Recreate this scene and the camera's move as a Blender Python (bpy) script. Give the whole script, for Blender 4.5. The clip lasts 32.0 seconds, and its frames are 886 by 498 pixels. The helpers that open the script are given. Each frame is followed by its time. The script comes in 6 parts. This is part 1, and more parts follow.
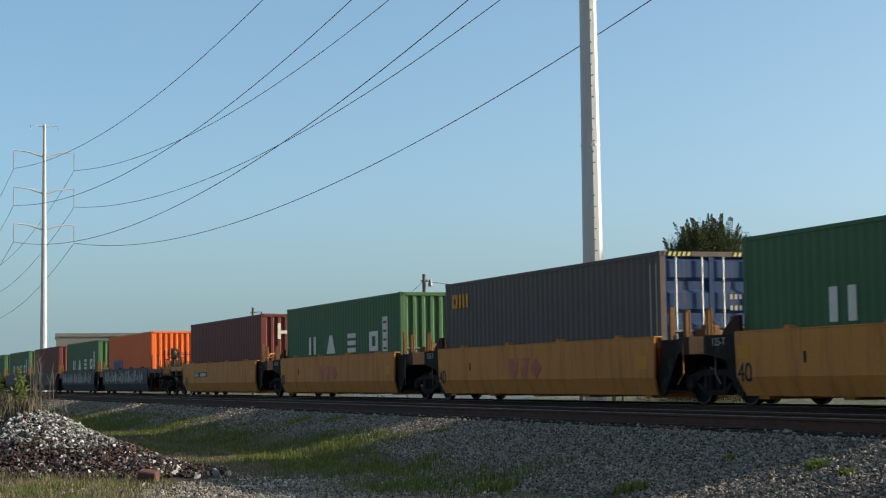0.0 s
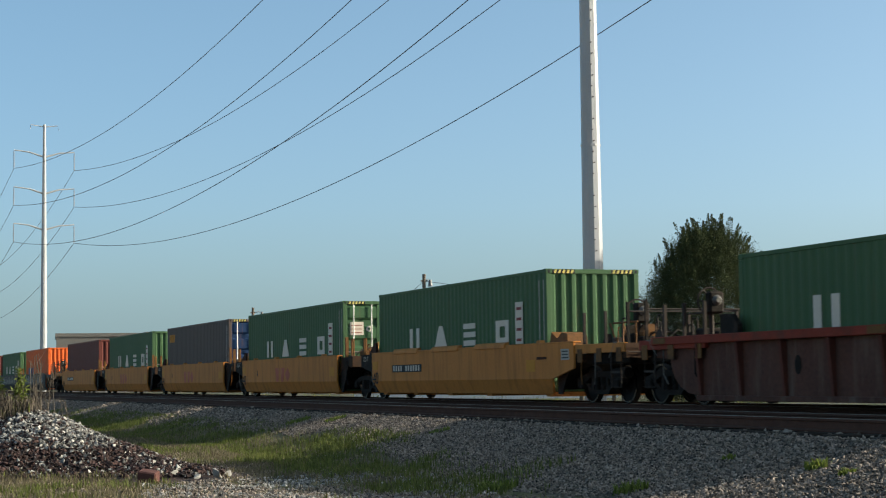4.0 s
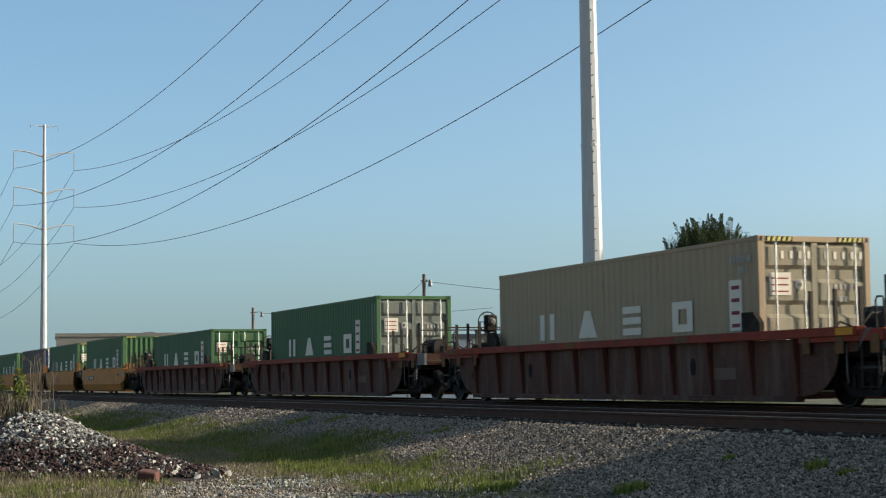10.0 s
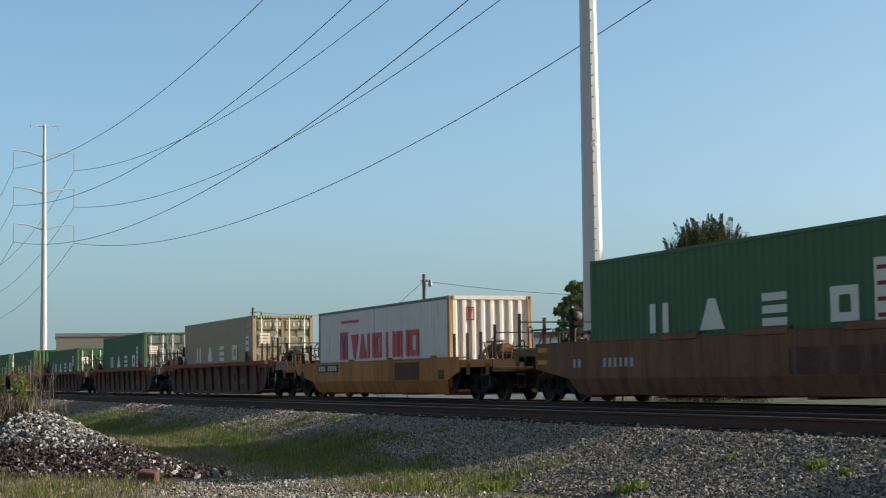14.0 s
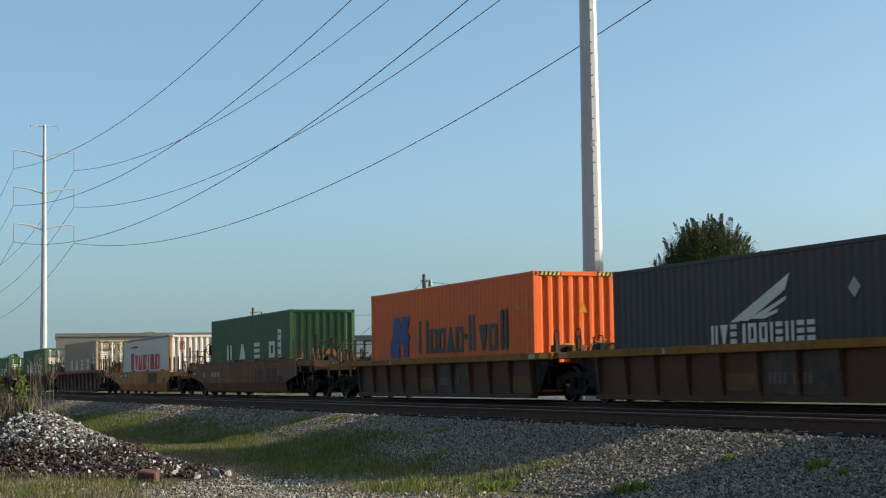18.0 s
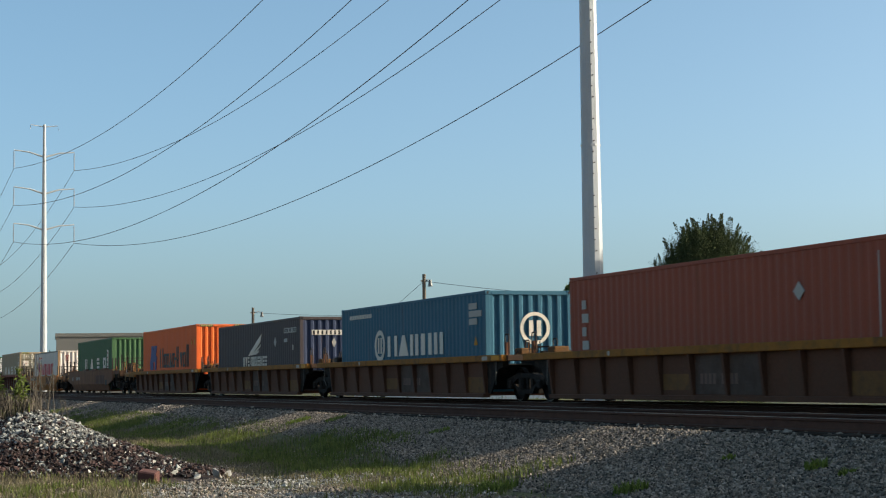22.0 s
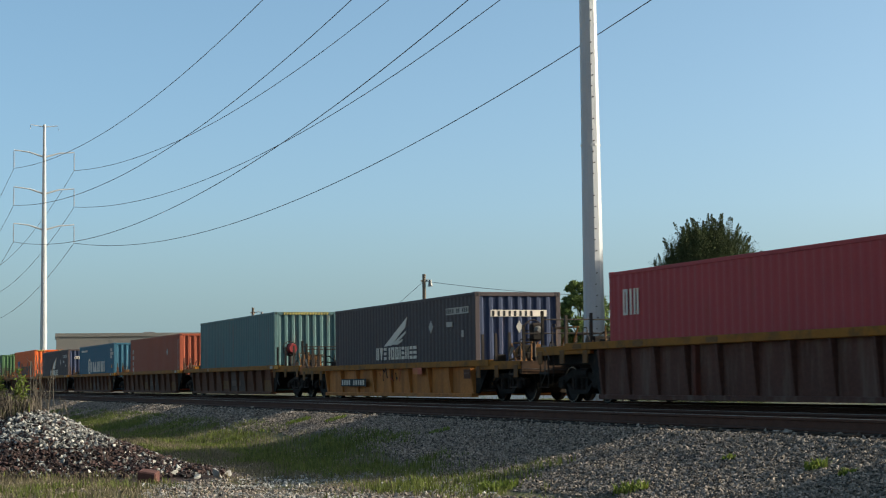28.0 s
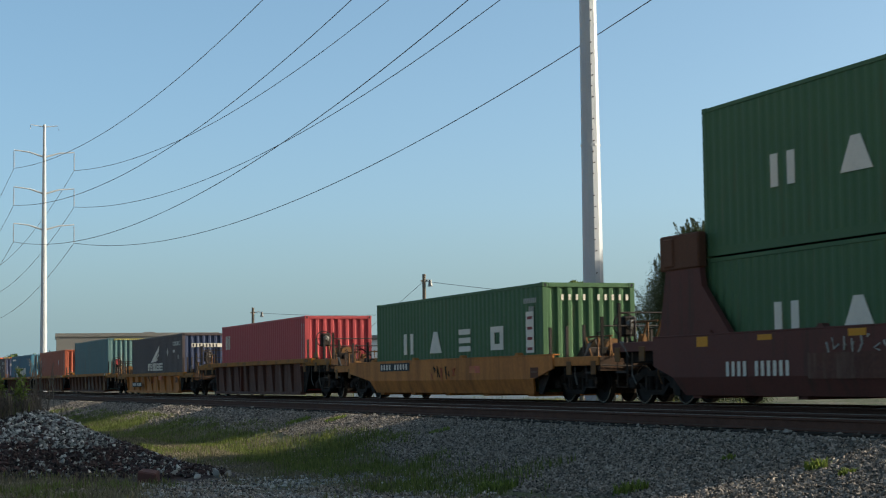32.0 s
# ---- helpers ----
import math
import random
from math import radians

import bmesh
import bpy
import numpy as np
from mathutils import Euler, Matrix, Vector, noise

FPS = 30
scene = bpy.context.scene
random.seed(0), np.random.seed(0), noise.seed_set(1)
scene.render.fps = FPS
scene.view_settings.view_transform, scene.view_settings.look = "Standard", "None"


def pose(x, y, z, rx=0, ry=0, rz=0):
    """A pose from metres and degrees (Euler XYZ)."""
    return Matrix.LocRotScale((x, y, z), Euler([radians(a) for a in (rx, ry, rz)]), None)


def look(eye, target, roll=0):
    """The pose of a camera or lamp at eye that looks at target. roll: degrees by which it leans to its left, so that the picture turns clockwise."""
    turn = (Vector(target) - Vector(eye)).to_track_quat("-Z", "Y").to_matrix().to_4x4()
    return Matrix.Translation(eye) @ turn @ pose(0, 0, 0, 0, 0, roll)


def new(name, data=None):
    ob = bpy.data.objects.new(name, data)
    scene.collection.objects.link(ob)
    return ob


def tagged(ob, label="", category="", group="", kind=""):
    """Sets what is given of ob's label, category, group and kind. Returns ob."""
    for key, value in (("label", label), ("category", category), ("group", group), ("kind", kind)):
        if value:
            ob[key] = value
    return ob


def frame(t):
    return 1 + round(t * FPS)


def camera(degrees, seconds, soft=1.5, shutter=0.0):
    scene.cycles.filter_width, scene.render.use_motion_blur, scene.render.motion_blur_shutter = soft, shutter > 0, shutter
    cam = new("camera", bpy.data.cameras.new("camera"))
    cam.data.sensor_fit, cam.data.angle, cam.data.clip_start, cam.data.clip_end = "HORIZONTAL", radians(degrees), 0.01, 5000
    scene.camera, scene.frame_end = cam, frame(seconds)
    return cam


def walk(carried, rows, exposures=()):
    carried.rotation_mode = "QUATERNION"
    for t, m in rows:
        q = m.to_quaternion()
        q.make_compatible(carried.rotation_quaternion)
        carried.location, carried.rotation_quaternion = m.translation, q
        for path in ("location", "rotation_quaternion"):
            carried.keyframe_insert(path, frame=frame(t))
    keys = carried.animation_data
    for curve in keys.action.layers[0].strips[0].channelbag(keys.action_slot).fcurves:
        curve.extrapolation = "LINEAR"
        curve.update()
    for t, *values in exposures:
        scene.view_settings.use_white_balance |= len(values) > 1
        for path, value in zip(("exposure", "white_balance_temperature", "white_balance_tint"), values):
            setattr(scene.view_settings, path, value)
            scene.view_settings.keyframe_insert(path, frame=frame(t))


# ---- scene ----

# Plan: x runs along the railway (to the right of the viewer), y away from the viewer, z = 0 at the rail heads.
TRAIN_Y = 17.63      # centre line of the loaded track
NEAR_Y = 13.40       # centre line of the empty track
GROUND_Z = -0.92

# ---- camera ----
EYE = Vector((0.0, 0.0, 0.585))
YAW, PITCH, ROLL = radians(-69.016), radians(4.407), -0.776
AIM = EYE + 100 * Vector((math.sin(YAW) * math.cos(PITCH), math.cos(YAW) * math.cos(PITCH), math.sin(PITCH)))
cam = camera(29.472, 32.0, 1.15, 0.2)
walk(cam, [(0, look(EYE, AIM, ROLL)), (32.0, look(EYE, AIM, ROLL))], [(0, 0.88, 7850, 2), (32.0, 0.88, 7850, 2)])

# ---- light ----
SUN_AZ, SUN_EL = radians(20.0), radians(19.8)   # azimuth from +y towards +x
world = bpy.data.worlds.new("sky")
scene.world = world
world.use_nodes = True
wn, wl = world.node_tree.nodes, world.node_tree.links
wn.clear()
sky = wn.new("ShaderNodeTexSky")
sky.sky_type = "NISHITA"
sky.sun_disc = False
sky.sun_elevation = SUN_EL
sky.sun_rotation = SUN_AZ
sky.altitude = 100
sky.air_density, sky.dust_density, sky.ozone_density = 0.6, 3.1, 3.8
bg = wn.new("ShaderNodeBackground")
bg.inputs["Strength"].default_value = 0.15
wo = wn.new("ShaderNodeOutputWorld")
haze = wn.new("ShaderNodeMix")      # thin even haze over the clear-sky gradient
haze.data_type = "RGBA"
haze.inputs["Factor"].default_value = 0.1
haze.inputs["B"].default_value = (0.7, 2.8, 3.6, 1)
wl.new(sky.outputs[0], haze.inputs["A"])
low = wn.new("ShaderNodeMix")       # pale ground haze that thins out with height
low.data_type = "RGBA"
low.inputs["B"].default_value = (1.15, 1.8, 2.45, 1)
towards = wn.new("ShaderNodeTexCoord")
height = wn.new("ShaderNodeSeparateXYZ")
thin = wn.new("ShaderNodeMapRange")
thin.inputs["From Max"].default_value = 0.1
thin.inputs["To Min"].default_value, thin.inputs["To Max"].default_value = 0.75, 0.0
wl.new(towards.outputs["Generated"], height.inputs[0])
wl.new(height.outputs["Z"], thin.inputs["Value"])
wl.new(thin.outputs[0], low.inputs["Factor"])
wl.new(haze.outputs["Result"], low.inputs["A"])
wl.new(low.outputs["Result"], bg.inputs["Color"])
wl.new(bg.outputs[0], wo.inputs["Surface"])
sun_data = bpy.data.lights.new("sun", "SUN")
sun_data.energy, sun_data.angle, sun_data.color = 3.8, radians(0.55), (1.0, 0.985, 0.96)
sun = new("sun", sun_data)
sun_dir = Vector((math.sin(SUN_AZ) * math.cos(SUN_EL), math.cos(SUN_AZ) * math.cos(SUN_EL), math.sin(SUN_EL)))
sun.matrix_world = look(sun_dir * 200, (0, 0, 0))


# ---- materials ----
def material(name, colour, rough=0.6, metal=0.0, vary=0.12, scale=3.0, fine=40.0, bump=0.0, bump_scale=60.0,
             dirt=None, dirt_amount=0.0, dirt_scale=1.2, streak=False, per_object=0.0, per_island=0.0, spec=0.5, through_light=0.0):
    """A painted or natural surface: base colour varied at two scales, with dirt or rust patches and fine relief."""
    m = bpy.data.materials.new(name)
    m.use_nodes = True
    n, l = m.node_tree.nodes, m.node_tree.links
    b = n["Principled BSDF"]
    b.inputs["Roughness"].default_value, b.inputs["Metallic"].default_value = rough, metal
    b.inputs["Specular IOR Level"].default_value = spec
    co = n.new("ShaderNodeTexCoord")
    big, small = n.new("ShaderNodeTexNoise"), n.new("ShaderNodeTexNoise")
    for tex, s in ((big, scale), (small, fine)):
        tex.inputs["Scale"].default_value = s
        tex.inputs["Detail"].default_value = 5
        l.new(co.outputs["Object"], tex.inputs["Vector"])
    add = n.new("ShaderNodeMath")
    add.operation = "ADD"
    l.new(big.outputs["Fac"], add.inputs[0])
    l.new(small.outputs["Fac"], add.inputs[1])
    val = n.new("ShaderNodeMapRange")
    val.inputs["From Min"].default_value, val.inputs["From Max"].default_value = 0.6, 1.4
    val.inputs["To Min"].default_value, val.inputs["To Max"].default_value = 1 - vary, 1 + vary
    l.new(add.outputs[0], val.inputs["Value"])
    out = val.outputs[0]
    for amount, source in ((per_object, "object"), (per_island, "island")):
        if amount:
            if source == "object":
                r = n.new("ShaderNodeObjectInfo").outputs["Random"]
            else:
                r = n.new("ShaderNodeNewGeometry").outputs["Random Per Island"]
            mr = n.new("ShaderNodeMapRange")
            mr.inputs["To Min"].default_value, mr.inputs["To Max"].default_value = 1 - amount, 1 + amount
            l.new(r, mr.inputs["Value"])
            mul = n.new("ShaderNodeMath")
            mul.operation = "MULTIPLY"
            l.new(out, mul.inputs[0])
            l.new(mr.outputs[0], mul.inputs[1])
            out = mul.outputs[0]
    tint = n.new("ShaderNodeVectorMath")
    tint.operation = "SCALE"
    tint.inputs[0].default_value = colour
    l.new(out, tint.inputs["Scale"])
    col = tint.outputs[0]
    if dirt:
        dt = n.new("ShaderNodeTexNoise")
        dt.inputs["Scale"].default_value, dt.inputs["Detail"].default_value = dirt_scale, 8
        dt.inputs["Roughness"].default_value = 0.7
        mp = n.new("ShaderNodeMapping")
        if streak:
            mp.inputs["Scale"].default_value = (3.0, 3.0, 0.35)
        l.new(co.outputs["Object"], mp.inputs["Vector"])
        l.new(mp.outputs[0], dt.inputs["Vector"])
        rng = n.new("ShaderNodeMapRange")
        rng.inputs["From Min"].default_value, rng.inputs["From Max"].default_value = 0.62 - 0.3 * dirt_amount, 0.75 - 0.15 * dirt_amount
        rng.inputs["To Max"].default_value = min(1.0, 0.35 + dirt_amount)
        l.new(dt.outputs["Fac"], rng.inputs["Value"])
        mix = n.new("ShaderNodeMix")
        mix.data_type = "RGBA"
        l.new(rng.outputs[0], mix.inputs["Factor"])
        l.new(col, mix.inputs["A"])
        mix.inputs["B"].default_value = (*dirt, 1)
        col = mix.outputs["Result"]
    l.new(col, b.inputs["Base Color"])
    if bump:
        bt = n.new("ShaderNodeTexNoise")
        bt.inputs["Scale"].default_value, bt.inputs["Detail"].default_value = bump_scale, 6
        l.new(co.outputs["Object"], bt.inputs["Vector"])
        bp = n.new("ShaderNodeBump")
        bp.inputs["Strength"].default_value, bp.inputs["Distance"].default_value = bump, 0.02
        l.new(bt.outputs["Fac"], bp.inputs["Height"])
        l.new(bp.outputs[0], b.inputs["Normal"])
    if through_light:
        tr = n.new("ShaderNodeBsdfTranslucent")
        blend = n.new("ShaderNodeMixShader")
        blend.inputs["Fac"].default_value = through_light
        l.new(col, tr.inputs["Color"])
        l.new(b.outputs[0], blend.inputs[1])
        l.new(tr.outputs[0], blend.inputs[2])
        l.new(blend.outputs[0], n["Material Output"].inputs["Surface"])
    return m


GRIME = (0.05, 0.035, 0.025)
RUSTY = (0.13, 0.055, 0.028)


def paint(name, colour, amount=0.25, rough=0.6):
    return material(name, colour, rough, 0, 0.1, 0.8, 25, 0.12, 30, RUSTY, amount, 1.1, True, spec=0.16)


M = {
    "green": paint("green_container_paint", (0.048, 0.1, 0.045), 0.12),
    "green_silver": paint("green_container_paint_lighter", (0.043, 0.1, 0.047), 0.1),
    "rusty_white": paint("rust_stained_white_paint", (0.345, 0.212, 0.11), 0.6),
    "tan": paint("tan_container_paint", (0.3, 0.212, 0.135), 0.12),
    "white": paint("white_container_paint", (0.56, 0.475, 0.42), 0.22),
    "orange": paint("orange_container_paint", (0.62, 0.108, 0.026), 0.12),
    # Navy greyed to the look of its shaded sides.
    "navy": paint("navy_paint_greyed_by_shade", (0.0598, 0.0445, 0.045), 0.12),
    # Blue box coloured brown-grey as its sides look in shade; the doors stay blue.
    "slate": paint("blue_paint_greyed_by_shade", (0.0862, 0.0636, 0.056), 0.15),
    "tan_door": paint("grey_tan_door_paint", (0.24, 0.2, 0.14), 0.15),
    # Bluer copy of the navy for end walls that catch the sun.
    "navy_sunlit": paint("navy_paint_sunlit_end", (0.031, 0.04, 0.075), 0.12),
    "door_blue": paint("blue_door_paint", (0.0092, 0.0318, 0.085), 0.12),
    "blue": paint("bright_blue_container_paint", (0.0276, 0.0954, 0.14), 0.15),
    "brick_red": paint("brick_red_container_paint", (0.253, 0.0583, 0.032), 0.2),
    "red": paint("red_container_paint", (0.325, 0.047, 0.05), 0.15),
    "maroon": paint("maroon_container_paint", (0.115, 0.0307, 0.025), 0.2),
    "teal": paint("teal_container_paint", (0.066, 0.122, 0.122), 0.3),
    "silver_door": paint("silver_door_paint", (0.13, 0.138, 0.118), 0.12),
    "yellow_car": material("yellow_well_car_paint", (0.5, 0.18, 0.045), 0.6, 0, 0.14, 0.6, 20, 0.15, 30, (0.27, 0.1, 0.028), 0.4, 0.9, True, spec=0.08),
    "dull_yellow": material("weathered_yellow_well_car_paint", (0.41, 0.145, 0.04), 0.65, 0, 0.25, 0.5, 12, 0.15, 30, (0.2, 0.075, 0.028), 0.55, 0.7, True, spec=0.08),
    "faded_car": material("grimy_faded_yellow_car_paint", (0.19, 0.08, 0.042), 0.7, 0, 0.25, 0.6, 20, 0.15, 30, (0.11, 0.045, 0.028), 0.6, 0.9, True, spec=0.08),
    "brown_car": material("brown_well_car_paint", (0.092, 0.039, 0.028), 0.7, 0, 0.32, 0.7, 14, 0.15, 30, (0.15, 0.1, 0.078), 0.4, 1.0, True, spec=0.08),
    "dark_brown_car": material("dark_brown_car_paint", (0.1, 0.042, 0.025), 0.7, 0, 0.2, 0.7, 20, 0.15, 30, (0.09, 0.046, 0.028), 0.3, 1.0, True, spec=0.08),
    "maroon_car": material("maroon_well_car_paint", (0.105, 0.038, 0.03), 0.65, 0, 0.15, 0.7, 20, 0.15, 30, GRIME, 0.35, 1.0, True, spec=0.08),
    "red_chord": material("rust_red_chord_paint", (0.22, 0.037, 0.022), 0.65, 0, 0.2, 1.5, 25, 0.15, 30, GRIME, 0.4, 2.0, spec=0.08),
    "yellow_chord": material("yellow_chord_paint", (0.26, 0.1, 0.018), 0.65, 0, 0.2, 1.5, 25, 0.15, 30, GRIME, 0.45, 2.0, spec=0.08),
    "grey_car": material("graffiti_grey_car_paint", (0.06, 0.055, 0.05), 0.6, 0, 0.25, 0.8, 18, 0.15, 30, (0.05, 0.05, 0.06), 0.4, 1.4, spec=0.08),
    "black_steel": material("black_steel", (0.0145, 0.011, 0.009), 0.8, 0.0, 0.25, 4, 40, 0.2, 40, (0.06, 0.04, 0.03), 0.35, 3.0, spec=0.12),
    "wheel": material("wheel_steel", (0.012, 0.01, 0.009), 0.65, 0.1, 0.2, 6, 40, 0.1, 40, spec=0.12),
    "tread": material("polished_wheel_tread", (0.04, 0.037, 0.035), 0.25, 1.0, 0.1, spec=0.12),
    "galv": material("galvanised_rod_steel", (0.5, 0.49, 0.47), 0.45, 0.5, 0.15, 5, 40),
    "rail_side": material("rusty_rail_steel", (0.085, 0.04, 0.028), 0.85, 0.0, 0.25, 5, 60, 0.2, 60, spec=0.12),
    "rail_head": material("polished_rail_head", (0.17, 0.15, 0.135), 0.5, 0.6, 0.15, 5, 60),
    "tie": material("creosoted_timber_tie", (0.035, 0.026, 0.02), 0.9, 0, 0.3, 6, 60, 0.3, 60, per_object=0.3, spec=0.12),
    "ballast_stone": material("ballast_stone", (0.2, 0.16, 0.132), 0.85, 0, 0.15, 6, 60, 0.3, 60, per_island=0.75, spec=0.12),
    "marking_white": material("white_marking_paint", (0.58, 0.5, 0.415), 0.55, 0, 0.1, 3, 30, dirt=(0.3, 0.28, 0.25), dirt_amount=0.15, spec=0.12),
    "marking_grey": material("pale_grey_marking_paint", (0.33, 0.3, 0.265), 0.55, 0, 0.1, 3, 30, spec=0.12),
    "brown_mark": material("worn_grey_brown_lettering_paint", (0.15, 0.09, 0.07), 0.7, 0, 0.2, 3, 30, spec=0.12),
    "stripe_yellow": material("pale_yellow_stripe_paint", (0.5, 0.42, 0.13), 0.55, 0, 0.15, 3, 30, spec=0.12),
    "marking_red": material("red_marking_paint", (0.5, 0.05, 0.06), 0.55, 0, 0.15, 3, 30, spec=0.12),
    "marking_blue": material("dark_blue_marking_paint", (0.03, 0.05, 0.16), 0.55, 0, 0.15, 3, 30, spec=0.12),
    "marking_slate": material("dark_slate_marking_paint", (0.062, 0.058, 0.054), 0.6, 0, 0.2, 3, 30, spec=0.12),
    "marking_black": material("black_marking_paint", (0.02, 0.02, 0.022), 0.6, 0, 0.15, 3, 30, spec=0.12),
    "marking_yellow": material("yellow_marking_paint", (0.5, 0.2, 0.02), 0.55, 0, 0.15, 3, 30, spec=0.12),
    "marking_faded_red": material("faded_red_marking_paint", (0.42, 0.1, 0.06), 0.6, 0, 0.2, 3, 20, dirt=(0.5, 0.26, 0.04), dirt_amount=0.3, spec=0.12),
    "end_grime": material("grimy_end_beam_paint", (0.055, 0.027, 0.015), 0.8, 0, 0.25, 1.5, 25, 0.2, 30, (0.035, 0.024, 0.018), 0.6, 2.5, spec=0.15),
    "dark_red_print": material("dark_red_sign_paint", (0.2, 0.03, 0.03), 0.6, 0, 0.15, 3, 30, spec=0.12),
    "end_brown": material("grimy_brown_end_paint", (0.055, 0.023, 0.016), 0.8, 0, 0.25, 1.5, 25, 0.2, 30, (0.035, 0.024, 0.018), 0.5, 2.5, spec=0.08),
    "rib_red": material("rust_red_rib_paint", (0.11, 0.034, 0.023), 0.7, 0, 0.2, 1.5, 25, 0.15, 30, (0.05, 0.03, 0.022), 0.45, 2.0, spec=0.08),
    "equipment_grey": material("grey_equipment_paint", (0.085, 0.076, 0.066), 0.6, 0, 0.15, 3, 30),
    "scuffed_bay": material("scuffed_pale_brown_paint", (0.08, 0.048, 0.036), 0.75, 0, 0.3, 2.0, 25, 0.15, 30, (0.06, 0.03, 0.018), 0.6, 3.0, spec=0.2),
    "ochre_bay": material("ochre_repainted_paint", (0.15, 0.065, 0.02), 0.75, 0, 0.25, 2.0, 25, 0.15, 30, (0.07, 0.035, 0.018), 0.5, 3.0, spec=0.2),
    "rail_dark": material("dark_handrail_steel", (0.035, 0.026, 0.022), 0.6, 0.1, 0.2, 4, 30, spec=0.12),
    "pole_steel": material("galvanised_pole_steel", (0.33, 0.33, 0.34), 0.5, 0.0, 0.08, 0.6, 20),
    "cable": material("dark_cable", (0.04, 0.04, 0.045), 0.6, 0.2, 0.1),
    "insulator": material("grey_insulator", (0.16, 0.16, 0.18), 0.4, 0, 0.1),
    "timber": material("weathered_pole_timber", (0.11, 0.085, 0.065), 0.9, 0, 0.2, 4, 40, 0.3, 40),
}


# ---- mesh helpers ----
def part(name, bm, mat, parent=None, label="", m=None):
    """Links a bmesh as one mesh object under a thing or part."""
    me = bpy.data.meshes.new(name)
    bmesh.ops.recalc_face_normals(bm, faces=bm.faces)
    bm.to_mesh(me)
    bm.free()
    me.materials.append(M[mat] if isinstance(mat, str) else mat)
    return place(name, me, parent, label, m)


def place(name, me, parent=None, label="", m=None):
    ob = new(name, me)
    if parent:
        ob.parent = parent
    if m is not None:
        ob.matrix_basis = m
    if label:
        ob["label"] = label
    return ob


def empty(name, m, label, category, group=""):
    e = new(name)
    e.empty_display_size = 0.2
    e.matrix_basis = m
    return tagged(e, label, category, group)


def add_box(bm, x0, x1, y0, y1, z0, z1, bevel=0.0):
    v = [bm.verts.new((x, y, z)) for x in (x0, x1) for y in (y0, y1) for z in (z0, z1)]
    fs = [bm.faces.new([v[i] for i in f]) for f in ((0, 1, 3, 2), (4, 6, 7, 5), (0, 4, 5, 1), (2, 3, 7, 6), (0, 2, 6, 4), (1, 5, 7, 3))]
    if bevel:
        bmesh.ops.bevel(bm, geom=list({e for f in fs for e in f.edges}), offset=bevel, segments=1, affect="EDGES")
    return bm


def box(x0, x1, y0, y1, z0, z1, bevel=0.0):
    return add_box(bmesh.new(), x0, x1, y0, y1, z0, z1, bevel)


def add_prism(bm, pts, axis, a, b):
    """Extrudes a polygon along axis 'x', 'y' or 'z' from a to b. pts are the two other coordinates in order."""
    def put(p, q):
        return {"x": (q, p[0], p[1]), "y": (p[0], q, p[1]), "z": (p[0], p[1], q)}[axis]
    lo = [bm.verts.new(put(p, a)) for p in pts]
    hi = [bm.verts.new(put(p, b)) for p in pts]
    bm.faces.new(lo)
    bm.faces.new(hi[::-1])
    for i in range(len(pts)):
        j = (i + 1) % len(pts)
        bm.faces.new((lo[i], hi[i], hi[j], lo[j]))
    return bm


def prism(pts, axis, a, b):
    return add_prism(bmesh.new(), pts, axis, a, b)


def add_tube(bm, path, r, sides=8, r_end=None):
    """A round bar along a list of points, closed at both ends."""
    path = [Vector(p) for p in path]
    rings = []
    for i, p in enumerate(path):
        d = (path[min(i + 1, len(path) - 1)] - path[max(i - 1, 0)]).normalized()
        a = d.orthogonal().normalized() if abs(d.z) < 0.99 else Vector((1, 0, 0))
        b = d.cross(a)
        rr = r if r_end is None else r + (r_end - r) * i / (len(path) - 1)
        rings.append([bm.verts.new(p + rr * (a * math.cos(t) + b * math.sin(t))) for t in (2 * math.pi * k / sides for k in range(sides))])
    for q, w in zip(rings, rings[1:]):
        for k in range(sides):
            bm.faces.new((q[k], q[(k + 1) % sides], w[(k + 1) % sides], w[k]))
    bm.faces.new(rings[0][::-1])
    bm.faces.new(rings[-1])
    return bm


def tube(path, r, sides=8, r_end=None):
    return add_tube(bmesh.new(), path, r, sides, r_end)


def add_disc(bm, cx, cz, y0, y1, r, sides=20):
    return add_prism(bm, [(cx + r * math.cos(2 * math.pi * k / sides), cz + r * math.sin(2 * math.pi * k / sides)) for k in range(sides)], "y", y0, y1)


def add_ring(bm, cx, cz, y0, y1, r0, r1, sides=24):
    rows = []
    for k in range(sides):
        t = 2 * math.pi * k / sides
        c, s = math.cos(t), math.sin(t)
        rows.append([bm.verts.new((cx + r * c, y, cz + r * s)) for r, y in ((r0, y0), (r1, y0), (r1, y1), (r0, y1))])
    for k in range(sides):
        p, q = rows[k], rows[(k + 1) % sides]
        for i in range(4):
            bm.faces.new((p[i], p[(i + 1) % 4], q[(i + 1) % 4], q[i]))
    return bm


# ---- the train's way along the track ----
V1, V2, V3, V4 = 9.2077, 0.0451 / 30, -0.0825 / 900, -0.0315 / 27000


def run(t):
    """Metres that the train has gone by t seconds."""
    return V1 * t + V2 * t * t + V3 * t ** 3 + V4 * t ** 4


ROLLING = []      # things that move with the train: (object, x at the start, y, z)
SPINNING = []     # wheelsets: (object, pose of the axle in its bogie)


# ---- ground ----
def smooth(a, b, v):
    t = min(1.0, max(0.0, (v - a) / (b - a)))
    return t * t * (3 - 2 * t)


